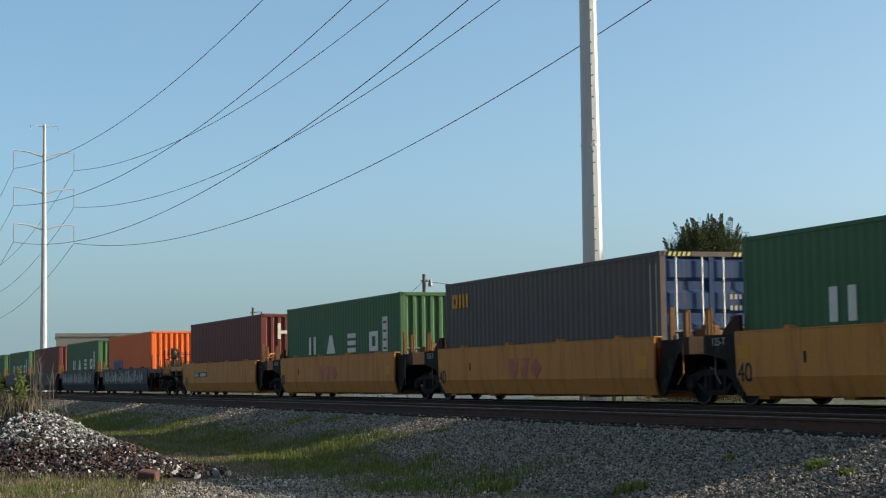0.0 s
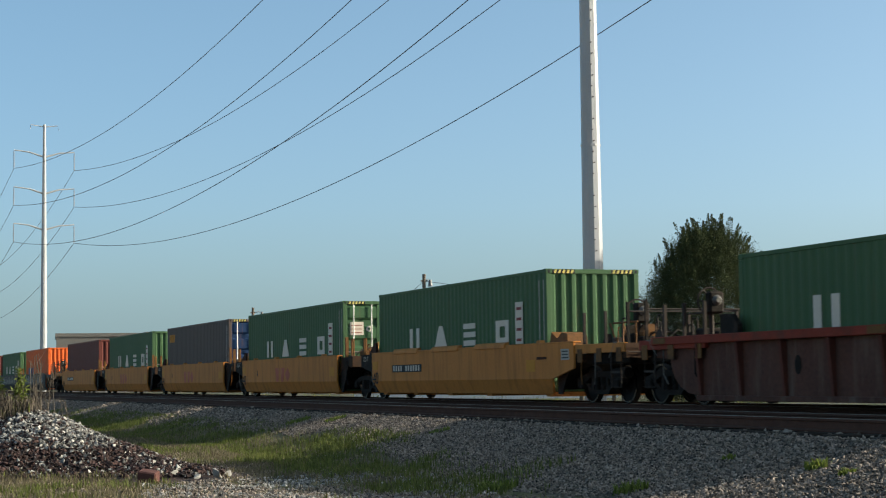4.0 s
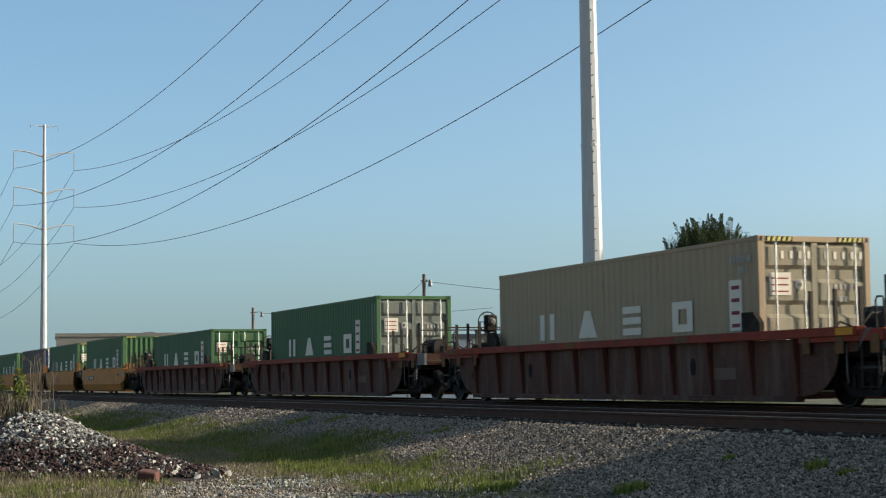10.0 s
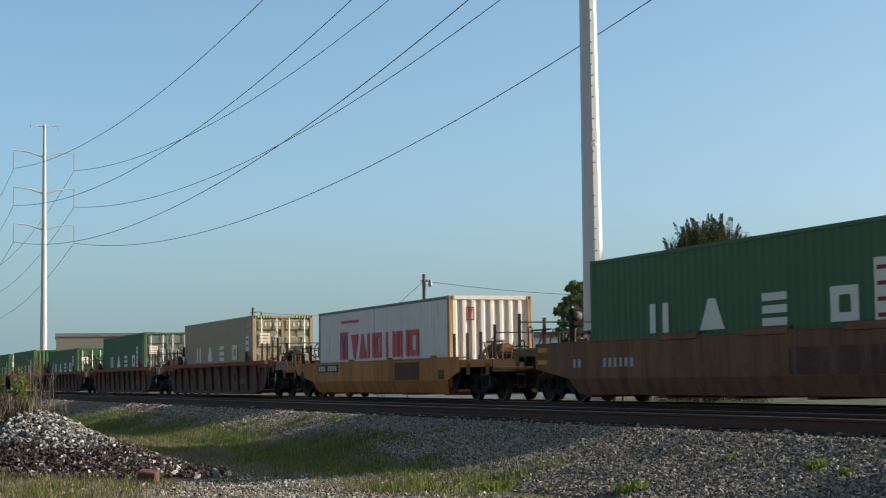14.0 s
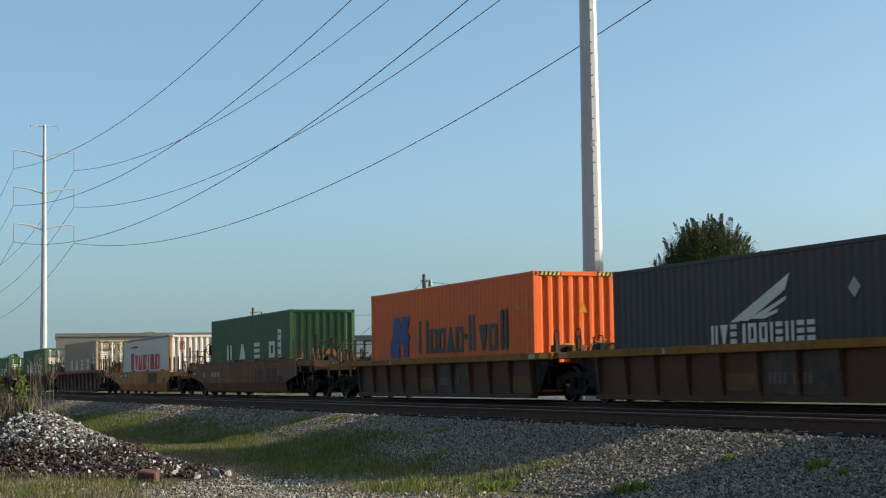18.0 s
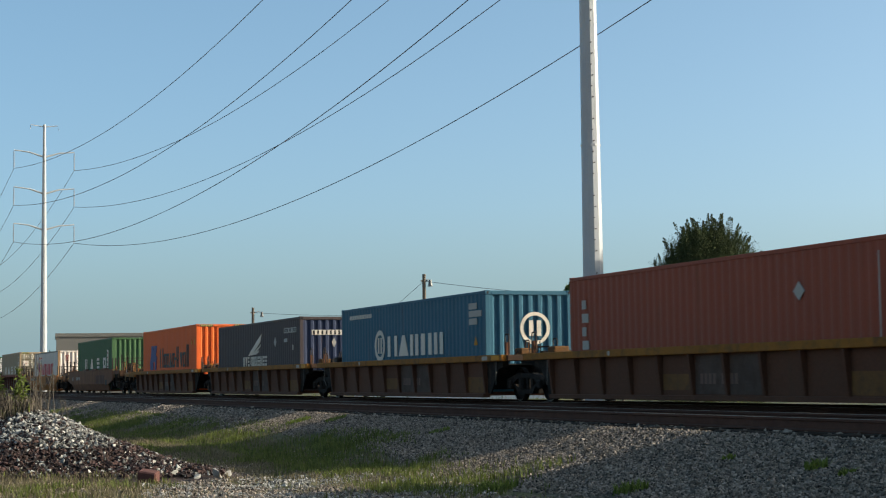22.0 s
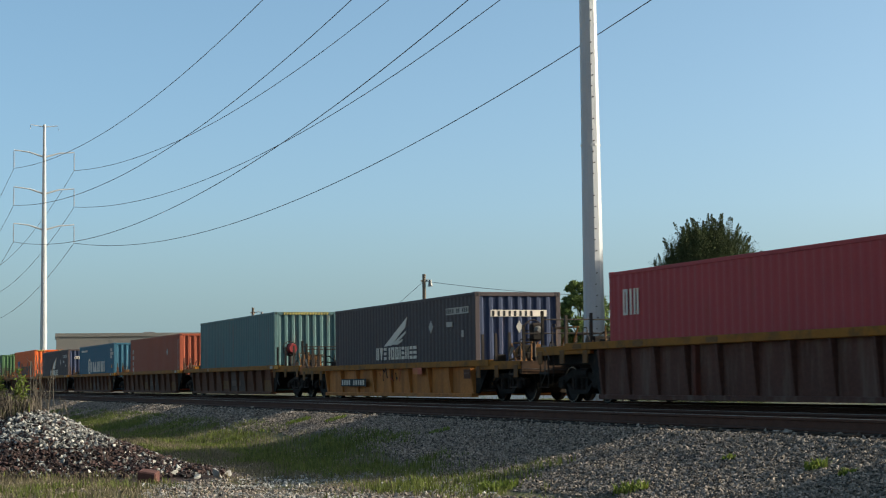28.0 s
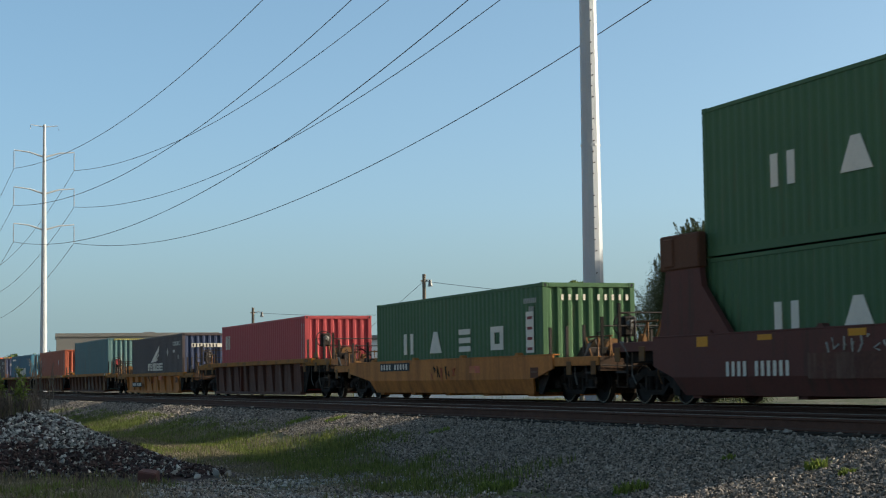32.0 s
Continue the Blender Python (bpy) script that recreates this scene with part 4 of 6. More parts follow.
    bm = box((a + b) / 2 - 0.35, (a + b) / 2 + 0.1, -0.7, -0.25, ztop - 0.12, ztop + 0.12, 0.03)
    add_box(bm, (a + b) / 2 + 0.15, (a + b) / 2 + 0.4, -0.6, -0.3, ztop - 0.12, ztop + 0.05, 0.02)
    add_tube(bm, [((a + b) / 2 - 0.3, -0.45, ztop + 0.05), ((a + b) / 2 - 0.45, -0.2, ztop + 0.22), ((a + b) / 2 - 0.1, 0.2, ztop + 0.24), ((a + b) / 2 + 0.3, 0.4, ztop)], 0.022, 6)
    part("brake_valve", bm, "black_steel", car, "brake control valve with pipes")
    clutter(car, a, b, ztop - 0.12, "ochre_bay" if mat == "end_grime" else mat, int(abs(xout) * 37 + abs(xin) * 11 + ztop * 100), 10)
    part("brake_cylinder", tube([((a + b) / 2 - 0.1, -1.0, 0.66), ((a + b) / 2 + 0.5, -1.0, 0.66)], 0.12, 10), "black_steel", car, "brake cylinder")
    if brake:
        brake_wheel(car, *brake)


def well_side(xa, xb, ba, bb, top, shoulder, zb, y, drop=None):
    """One side of the well: upright plate down to the shoulder, then leaning inwards; the lower edge runs from ba to bb."""
    s = 1 if y > 0 else -1
    bm = bmesh.new()
    yi = y - s * 0.16
    mid = shoulder if drop is None else drop
    outer = [(xa, top, y), (xb, top, y), (xb, mid, y), (bb, shoulder, y), (bb - 0.25, zb, y - s * 0.14), (ba + 0.25, zb, y - s * 0.14), (ba, shoulder, y), (xa, mid, y)]
    if drop is None:
        outer = [(xa, top, y), (xb, top, y), (bb, shoulder, y), (bb - 0.1, zb, y - s * 0.14), (ba + 0.1, zb, y - s * 0.14), (ba, shoulder, y)]
    o = [bm.verts.new((p[0], p[2], p[1])) for p in outer]
    i = [bm.verts.new((p[0], (p[2] - s * 0.05) if p[1] > zb + 0.01 else p[2] - s * 0.05, p[1])) for p in outer]
    n = len(outer)
    for ring, flip in ((o, False), (i, True)):
        if drop is not None:
            fs = [[0, 1, 2, 3, 6, 7], [3, 4, 5, 6]]
        else:
            fs = [[0, 1, 2, 5], [2, 3, 4, 5]]
        for f in fs:
            vs = [ring[k] for k in f]
            bm.faces.new(vs[::-1] if flip else vs)
    for k in range(n):
        j = (k + 1) % n
        bm.faces.new((o[k], i[k], i[j], o[j]))
    return bm


def well_car(label, x0, style, body, top, xa, xb, ba, bb, bogies, chord=None, ribs=9, rib_top=None, left=None, right=None, stub=None, extra=None, holes=()):
    """A low-floor container car. x0: the container's front edge; the other lengths count from it."""
    c = empty("well_car", pose(x0, TRAIN_Y, 0), label, "railway car", "well cars of the train")
    for s in (-1, 1):
        y = s * 1.5
        if style == "smooth":
            part("well_side", well_side(xa, xb, ba, bb, top, 0.55, 0.2, y, None if xa > ba - 0.2 and xb < bb + 0.5 else 0.78), body, c, "smooth steel well side")
            part("side_lip", box(xa, xb, min(y, y - s * 0.2), max(y, y - s * 0.2), top, top + 0.035, 0.01), body, c, "rolled upper edge")
            for k in range(4):
                x = xa + (xb - xa) * (0.14 + 0.24 * k)
                part("locking_bracket", prism([(x - 0.12, top + 0.035), (x + 0.12, top + 0.035), (x + 0.05, top + 0.1), (x - 0.05, top + 0.1)], "y", min(y - s * 0.03, y - s * 0.17), max(y - s * 0.03, y - s * 0.17)), body, c)
        else:
            part("top_chord", box(xa, xb, min(y, y - s * 0.2), max(y, y - s * 0.2), top - 0.16, top, 0.012), chord, c, "painted top chord")
            part("well_side", box(ba, bb, min(y - s * 0.14, y - s * 0.19), max(y - s * 0.14, y - s * 0.19), 0.13, top - 0.165), body, c, "ribbed well side plate")
            part("bottom_chord", box(ba, bb, min(y - s * 0.02, y - s * 0.22), max(y - s * 0.02, y - s * 0.22), 0.10, 0.2, 0.01), body, c)
            rib = cached(("rib", top), lambda: prism([(0.0, 0.205), (0.05, 0.205), (0.14, top - 0.165), (0.0, top - 0.165)], "x", -0.04, 0.04), "rib_red" if chord == "red_chord" else body)
            for k in range(ribs + 1):
                x = ba + 0.05 + (bb - ba - 0.1) * k / ribs
                place("rib", rib, c, "", pose(x, s * 1.362, 0, 0, 0, 0 if s > 0 else 180))
            if s < 0:
                for u in holes:
                    part("oval_hole", prism([(u + 0.1 * math.cos(k * math.pi / 8), 0.75 + 0.17 * math.sin(k * math.pi / 8)) for k in range(16)], "y", -1.372, -1.355), "black_steel", c, "dark drain hole")
    for x in (ba + 0.6, 3.4, 6.1, 8.8, bb - 0.6):
        part("cross_member", box(x - 0.16, x + 0.16, -1.3, 1.3, 0.14, 0.235), body, c, "floor cross beam")
    for xe, s in ((ba, -1), (bb, 1)):
        part("end_bulkhead", prism([(xe - s * 0.05, 0.3), (xe + s * 0.06, 0.3), (xe + s * 0.75, top - 0.25), (xe + s * 0.62, top - 0.22)], "y", -1.34, 1.34), "black_steel", c, "sloping end plate of the well")
        for s2 in (-1, 1):
            part("end_gusset", prism([(xe, 0.2), (xe + s * 0.2, 0.2), (xe + s * 0.85, top - 0.2), (xe, top - 0.2)], "y", s2 * 1.33 - 0.02, s2 * 1.33 + 0.02), "black_steel", c, "dark gusset plate at the well's end")
    for x in bogies:
        bogie(c, x)
    for xe, spec in ((xa, left), (xb, right)):
        if spec:
            xi, xo, posts, brake = spec
            end_gear(c, xi, xo, top + 0.05, "end_brown" if chord == "red_chord" else "end_grime", posts, brake, True, chord or body)
    if stub:
        for xi, xo in stub:
            s = 1 if xo > xi else -1
            part("articulated_end", box(min(xi, xo), max(xi, xo), -0.45, 0.45, 0.62, top - 0.1, 0.04), "black_steel", c, "articulation casting")
            m2 = body if style == "smooth" else chord
            deep, wide = (0.37, 0.3) if style == "smooth" else (0.16, 0.22)
            part("end_beam", box(min(xo, xo - s * wide), max(xo, xo - s * wide), -1.36, 1.36, top + 0.0 - deep, top - 0.005, 0.02), "end_grime", c, "end cross beam")
            part("bolster_arm", prism([(xi, top - 0.5), (xi, top - 0.05), (xo - s * 0.28, top - 0.05), (xo - s * 0.28, top - 0.3)], "y", -1.36, -1.2), "black_steel", c)
            for yy in (-1.3, -0.75, 0.7):
                grab_iron(c, min(xo, xo - s * 0.26), yy, top, top + (0.5 if yy < -1 else 0.35), "ochre_bay" if style == "smooth" else "rail_dark", 0.24)
            part("post", box(xo - s * 0.14 - 0.04, xo - s * 0.14 + 0.04, -1.34, -1.24, top - 0.1, top + (0.52 if style == "smooth" else 0.3)), "ochre_bay" if style == "smooth" else body, c, "upright post")
            if style == "smooth" and s > 0:
                part("post", box(xi + 0.3, xi + 0.38, -1.34, -1.24, top - 0.1, top + 0.6), "ochre_bay", c, "upright post")
                part("cross_bar", tube([(xi + 0.34, -1.3, top + 0.12), (xi + 0.34, 1.2, top + 0.12)], 0.035, 6), "equipment_grey", c, "pale cross bar")
                part("chock", prism([(xi + 0.2, top), (xi + 0.62, top), (xi + 0.5, top + 0.22), (xi + 0.32, top + 0.26)], "y", -0.6, -0.3), "ochre_bay", c, "container chock")
            part("guide_block", box(min(xo - s * 0.1, xo - s * 0.5), max(xo - s * 0.1, xo - s * 0.5), -0.95, -0.55, top - 0.02, top + 0.16, 0.03), "ochre_bay", c, "container guide block")
            part("guide_block", box(min(xo - s * 0.1, xo - s * 0.4), max(xo - s * 0.1, xo - s * 0.4), 0.2, 0.7, top - 0.02, top + 0.1, 0.03), "ochre_bay", c, "container guide block")
            clutter(c, min(xi, xo), max(xi, xo), top - 0.06, m2, int(x0 * 7 + xi * 3), 6)
    if extra:
        extra(c, top)
    ROLLING.append((c, x0, TRAIN_Y, 0.0))
    return c


SF = -1.504      # plane of signs on the car's side


def side_plate(c, name, mat, x0, x1, z0, z1, label):
    return part(name, box(x0, x1, SF - 0.004, SF + 0.002, z0, z1), mat, c, label)


def bars(c, x0, x1, z0, z1, n, mat="marking_white", name="number_bar", gap=None):
    w = (x1 - x0) / n
    bar = cached((name, round(w, 3), round(z1 - z0, 3)), lambda: box(0, 0.5 * w, -0.008, -0.003, 0, z1 - z0), mat)
    for k in range(n):
        if gap is None or k not in gap:
            place(name, bar, c, "pale bar", pose(x0 + k * w, SF, z0))


def text_part(c, body, x, z, size, mat, m_y=None):
    cu = bpy.data.curves.new("lettering", "FONT")
    cu.body, cu.size, cu.extrude = body, size, 0.003
    cu.materials.append(M[mat])
    tmp = bpy.data.objects.new("lettering", cu)
    dg = bpy.context.evaluated_depsgraph_get()
    scene.collection.objects.link(tmp)
    dg.update()
    me = bpy.data.meshes.new_from_object(tmp.evaluated_get(dg))
    bpy.data.objects.remove(tmp)
    me.materials.clear()
    me.materials.append(M[mat])
    ob = place("lettering", me, c, "painted lettering", pose(x, SF - 0.004 if m_y is None else m_y, z, 90, 0, 0))
    return ob


def lip_flap(c, x0, x1, top):
    """A curved guide plate welded along the well's upper edge."""
    prof = [(-1.497, top - 0.05), (-1.525, top - 0.03), (-1.51, top + 0.05), (-1.46, top + 0.095), (-1.38, top + 0.11), (-1.38, top + 0.04)]
    return part("lip_flap", add_prism(bmesh.new(), prof, "x", x0, x1), "yellow_car" if top == 1.35 else "faded_car", c, "curved guide plate on the edge")


def yellow_marks(logo=True):
    def draw(c, top):
        if not logo:
            side_plate(c, "number_panel", "marking_black", 1.96, 4.4, 0.79, 1.0, "black number panel")
            bars(c, 2.06, 4.35, 0.82, 0.97, 11, gap=(4,))
        text_part(c, "40", 0.2, 0.46, 0.5, "marking_black")
        if logo:
            for u in (4.95, 5.6):
                part("faded_sign", add_prism(bmesh.new(), [(u, 1.05), (u + 0.58, 1.05), (u + 0.4, 0.56), (u + 0.18, 0.56)], "y", SF - 0.005, SF + 0.001), "marking_faded_red", c, "faded red wedge")
            part("faded_sign", add_prism(bmesh.new(), [(6.25, 0.8), (6.58, 0.56), (6.9, 0.8), (6.58, 1.05)], "y", SF - 0.005, SF + 0.001), "marking_faded_red", c, "faded red diamond")
        side_plate(c, "small_sign", "marking_black", 2.38, 2.46, 0.78, 0.98, "small black mark")
        side_plate(c, "reflector_patch", "marking_yellow", 11.6, 12.1, 0.72, 1.0, "bright yellow patch")
        side_plate(c, "reflector_patch", "marking_yellow", 0.2, 0.62, 0.88, 1.12, "bright worn yellow patch")
        if c.location.x > -60:
            part("end_panel", prism([(-0.95, 0.98), (0.09, 0.8), (0.09, 1.34), (-0.95, 1.34)], "y", -1.498, -1.46), "black_steel", c, "black panel at the joint")
            text_part(c, "125-T", -0.74, 1.14, 0.21, "marking_grey", -1.502)
            part("corner_guide", prism([(-0.62, 1.32), (0.02, 1.32), (0.02, 1.69), (-0.12, 1.69), (-0.55, 1.44)], "y", -1.34, -1.27), "end_brown", c, "dark brown sloping corner guide")
        if not logo and c.location.x > -60:
            side_plate(c, "data_plate", "marking_grey", 13.55, 13.98, 0.97, 1.22, "pale data plate")
            for k in range(3):
                part("data_line", box(13.6, 13.93, SF - 0.008, SF - 0.004, 1.01 + 0.07 * k, 1.04 + 0.07 * k), "marking_slate", c, "dark printed line")
            side_plate(c, "scuff", "end_brown", 12.2, 12.75, 1.0, 1.06, "dark scuff mark")
            part("corner_chock", prism([(12.25, 1.3), (13.3, 1.3), (13.25, 1.58), (12.95, 1.62), (12.7, 1.48), (12.4, 1.64)], "y", -1.2, -0.7), "ochre_bay", c, "ochre corner chock")
            for u in (2.1, 5.2, 8.35):
                lip_flap(c, u, u + 1.95, top)
    return draw


def number_marks(x0, x1, z0, z1, forty=False):
    def draw(c, top):
        side_plate(c, "number_panel", "marking_black", x0, x1, z0, z1, "black number panel")
        bars(c, x0 + 0.1, x1 - 0.08, z0 + 0.04, z1 - 0.04, 10, gap=(4,))
        side_plate(c, "data_panel", "dark_brown_car", 12.05, 12.5, 0.58, 0.82, "dark worn data panel")
        bars(c, 12.1, 12.46, 0.7, 0.74, 4, "brown_mark", name="data_bar")
        if forty:
            side_plate(c, "repainted_patch", "dark_brown_car", 8.5, 10.55, 0.57, 1.06, "dark repainted patch")
        else:
            side_plate(c, "worn_patch", "marking_faded_red", 8.2, 8.9, 0.72, 0.9, "worn pale patch")
            rnd = random.Random(int(x0 * 50))
            for k in range(7):
                part("scrawl", tube([(5.4 + 0.28 * k + rnd.uniform(-0.12, 0.12), SF - 0.006, 0.72 + rnd.uniform(-0.2, 0.2)) for _ in range(4)], 0.014, 4), "marking_black" if k % 3 else "marking_faded_red", c, "faded scrawled stroke")
        if forty:
            text_part(c, "40", -1.3, 0.6, 0.45, "marking_black")
    return draw


def faded_marks(c, top):
    bars(c, -0.33, 2.67, 0.79, 0.98, 12, "marking_grey", gap=(2, 3, 4, 5))
    for z in (0.88, 1.16):
        side_plate(c, "reflector_patch", "marking_yellow", -2.25, -1.75, z, z + 0.1, "yellow reflector patch")
    side_plate(c, "repainted_patch", "brown_car", 8.4, 11.3, 0.57, 1.05, "dark repainted patch")
    for u, w in ((5.2, 0.35), (6.9, 0.3), (7.75, 0.62)):
        side_plate(c, "rust_patch", "ochre_bay", u, u + w, 0.66, 0.8, "ochre rust patch")
    for u in (3.7, 6.9, 10.1):
        lip_flap(c, u, u + 1.5, top)
    side_plate(c, "data_panel", "marking_black", 11.6, 12.15, 0.5, 0.78, "black data panel")


def bulkhead_marks(c, top):
    # tall steel end frames and the side's number
    for end in (0, 1):
        def fx(x):
            return CL - x if end else x
        for s in (-1, 1):
            y = s * 1.36
            part("end_frame", prism([(fx(x), z) for x, z in ((-1.6, 1.2), (1.35, 1.2), (0.2, 2.3), (0.1, 2.75), (-1.2, 2.75))], "y", y - 0.06, y + 0.06), "maroon_car", c, "sloping side plate of the end frame")
            lo, hi = sorted((fx(-1.4), fx(0.15)))
            part("frame_box", add_box(box(lo, hi, y - 0.1, y + 0.1, 2.66, 3.36, 0.03), lo + 0.2, lo + 0.6, y - 0.14, y - 0.08, 2.72, 3.3, 0.03), "dark_brown_car", c, "box head of the end frame")
        lo, hi = sorted((fx(-1.3), fx(-1.1)))
        for z in (2.0, 3.0):
            part("cross_tie", box(lo, hi, -1.24, 1.24, z, z + 0.2, 0.02), "dark_brown_car", c, "cross beam between the end frames")
    bars(c, 1.17, 3.4, 0.56, 0.83, 11, gap=(4,))
    for a, b, z0, z1 in ((0.09, 0.51, 1.13, 1.32), (2.29, 2.76, 1.2, 1.3), (5.1, 5.6, 1.2, 1.32)):
        side_plate(c, "reflector_patch", "marking_yellow", a, b, z0, z1, "yellow reflector patch")
    rnd = random.Random(3)
    for k in range(22):
        q = [(4.5 + 0.23 * k + rnd.uniform(-0.1, 0.1), SF - 0.004, 1.08 + rnd.uniform(-0.16, 0.16)) for _ in range(3)]
        part("scrawl", tube(q, 0.02, 4), "marking_grey", c, "pale scrawled graffiti stroke")
    side_plate(c, "repainted_patch", "brown_car", 3.9, 8.0, 0.5, 0.94, "repainted brown patch")


def graffiti(c, top):
    rnd = random.Random(11)
    for k in range(46):
        u = 0.4 + k * 0.245
        lean = rnd.uniform(-0.3, 0.3)
        z0, z1 = rnd.uniform(0.58, 0.75), rnd.uniform(0.95, 1.25)
        part("graffiti", prism([(u, z0), (u + 0.13, z0), (u + 0.13 + lean, z1), (u + lean, z1)], "y", SF - 0.005 - 0.0004 * k, SF - 0.0004 * k), "marking_grey", c, "pale graffiti stroke")


def ribbed_marks(c, top):
    for a, b in ((12.6, 12.95), (2.6, 2.7)):
        part("reflector_patch", box(a, b, SF - 0.004, SF + 0.001, top - 0.13, top - 0.03), "marking_grey", c, "pale patch on the chord")
    ba, bb = -0.5, 12.6
    for k, mat in ((4, "ochre_bay"), (5, "scuffed_bay"), (6, "scuffed_bay"), (9, "ochre_bay")):
        a, b = ba + 0.05 + (bb - ba - 0.1) * k / 10 + 0.06, ba + 0.05 + (bb - ba - 0.1) * (k + 1) / 10 - 0.06
        part("bay_patch", box(a, b, -1.3645, -1.3605, 0.22 if k != 4 else 0.3, top - 0.2 if k in (5, 6) else 0.62), mat, c, "scuffed patch between ribs")
    part("bright_patch", box(13.2, 13.7, SF - 0.004, SF + 0.001, top - 0.14, top - 0.02), "marking_yellow", c, "bright yellow patch on the chord")
    for k in range(9):
        if k != 4:
            place("number_bar", cached(("number_bar", "r"), lambda: box(0, 0.11, -1.366, -1.362, 0.42, 0.62), "brown_mark"), c, "worn bar", pose(6.3 + k * 0.16, 0, 0))


def chord_marks(c, top):
    for u in (-1.3, 1.6, 4.6, 13.1):
        part("bright_patch", box(u, u + 0.45, SF - 0.004, SF + 0.001, top - 0.13, top - 0.03), "ochre_bay", c, "worn ochre patch on the chord")
    part("doubled_rib", box(4.02, 4.12, -1.47, -1.36, 0.2, top - 0.17), "rib_red", c, "doubled rib of the side")


def brown_marks(c, top):
    for xe, s in ((-1.25, -1), (13.7, 1)):
        arch = [(xe, 0.2)] + [(xe + s * (0.12 + 1.05 * math.sin(q)), 0.2 + 0.72 * (1 - math.cos(q))) for q in (0.0, 0.35, 0.7, 1.05, 1.35, 1.5708)]
        part("arch_plate", prism(arch + [(xe + s * 1.75, 0.95), (xe + s * 1.75, 1.195), (xe, 1.195)], "y", -1.372, -1.342), "brown_car", c, "side plate arched over the bogie")
    for u in (-0.3, 11.95):
        part("corner_guide", prism([(u, 1.36), (u + 0.62, 1.36), (u + 0.62, 1.52), (u + 0.4, 1.72), (u, 1.72)], "y", -1.46, -1.36), "black_steel", c, "black corner guide on the chord")
    for u in (-2.9, 4.4, 9.5):
        part("bright_patch", box(u, u + 0.5, SF - 0.004, SF + 0.001, top - 0.14, top - 0.02), "ochre_bay", c, "worn ochre patch on the chord")
    for k in range(8):
        place("number_bar", cached(("number_bar", "b"), lambda: box(0, 0.09, -1.366, -1.362, 0.5, 0.72), "brown_mark"), c, "worn bar", pose(10.75 + k * 0.1, 0, 0))
    part("bright_patch", box(15.0, 15.5, SF - 0.004, SF + 0.001, top - 0.14, top - 0.02), "marking_yellow", c, "yellow patch on the chord")
    part("white_box", box(16.1, 16.9, -1.42, -1.36, 0.98, 1.3), "equipment_grey", c, "grey equipment box")


# far grey set
for i, x0 in enumerate((-159.2, -143.2, -127.3, -111.5, -95.6)):
    well_car("grimy grey articulated well car with graffiti", x0, "smooth", "grey_car", 1.3, -0.4, 12.6, -0.3, 12.5, [14.03] if x0 < -100 else [15.0],
             stub=[(12.5, 13.6), (-0.3, -1.3)] if x0 < -100 else [(-0.3, -1.3)], right=None if x0 < -100 else (12.6, 16.0, 3, (14.2, -0.5, 2.0)), extra=graffiti if i >= 3 else None)
# yellow five-unit set
YS = (-74.4, -58.53, -42.65, -27.22, -11.39)
for i, x0 in enumerate(YS):
    well_car("yellow articulated well car with smooth sides", x0, "smooth", "yellow_car", 1.35, 0.1 if i else -0.35, 14.2 if i == 4 else 12.4, 0.15 if i else -0.3, 13.05 if i == 4 else 12.35, ([-2.6] if i == 0 else []) + ([14.03] if i < 4 else [14.6]),
             left=(-0.4, -3.6, 3, None) if i == 0 else None, right=(14.2, 16.6, 3, (15.5, -0.5, 2.0)) if i == 4 else None,
             stub=([(12.45, 13.55)] if i < 4 else []) + ([(0.1, -1.3)] if i > 0 else []), extra=yellow_marks(i in (1, 2, 3)))
# brown three-unit set
for x0 in (9.47, 31.42, 53.25):
    well_car("brown ribbed well car with rust-red top chord", x0, "rib", "brown_car", 1.36, -3.0, 15.6, -1.25, 13.7, [-3.0, 15.2], "red_chord", 10,
             left=(-0.9, -3.6, 4, (-1.7, -0.8, 2.05)), right=(13.8, 16.3, 4, None), extra=brown_marks, holes=(2.15, 9.95))
well_car("yellow well car with sloped sides and black number panel", 74.31, "smooth", "dull_yellow", 1.125, -1.7, 13.6, 0.2, 12.75, [-1.95, 13.95],
         left=(-0.4, -3.7, 4, (-1.3, -0.7, 1.62)), right=(12.6, 15.7, 4, None), extra=number_marks(0.84, 3.05, 0.84, 1.08, True))
well_car("grimy faded well car with sloped sides", 95.2, "smooth", "faded_car", 1.33, -2.4, 14.0, -0.6, 12.6, [-2.3, 14.3],
         left=(-0.6, -3.8, 3, (-1.8, -0.75, 2.0)), right=(12.8, 15.9, 4, None), extra=faded_marks)
# ribbed five-unit set
RS = (116.47, 133.07, 150.03, 167.1, 183.8)
for i, x0 in enumerate(RS):
    well_car("dark brown ribbed well car with yellow top chord", x0, "rib", "dark_brown_car", 1.16, -1.9, 13.85, -0.5, 12.6, ([-3.0] if i == 0 else []) + ([14.3] if i < 4 else [14.6]), "yellow_chord", 10,
             left=(-1.0, -3.8, 3, None) if i == 0 else None, right=(12.8, 16.3, 4, (13.1, -0.85, 1.76, "rail_dark", "dark_red_print")) if i == 4 else None,
             stub=([(12.6, 13.9)] if i < 4 else []) + ([(-0.5, -1.8)] if i > 0 else []), extra=ribbed_marks)
well_car("yellow ribbed well car with black number panel", 203.55, "rib", "dull_yellow", 1.05, -1.6, 13.7, -0.3, 12.5, [-1.75, 13.85], "yellow_chord", 8,
         left=(-0.6, -3.1, 4, None), right=(12.7, 15.6, 4, (14.6, -0.6, 1.75)), extra=number_marks(1.51, 3.99, 0.39, 0.62))
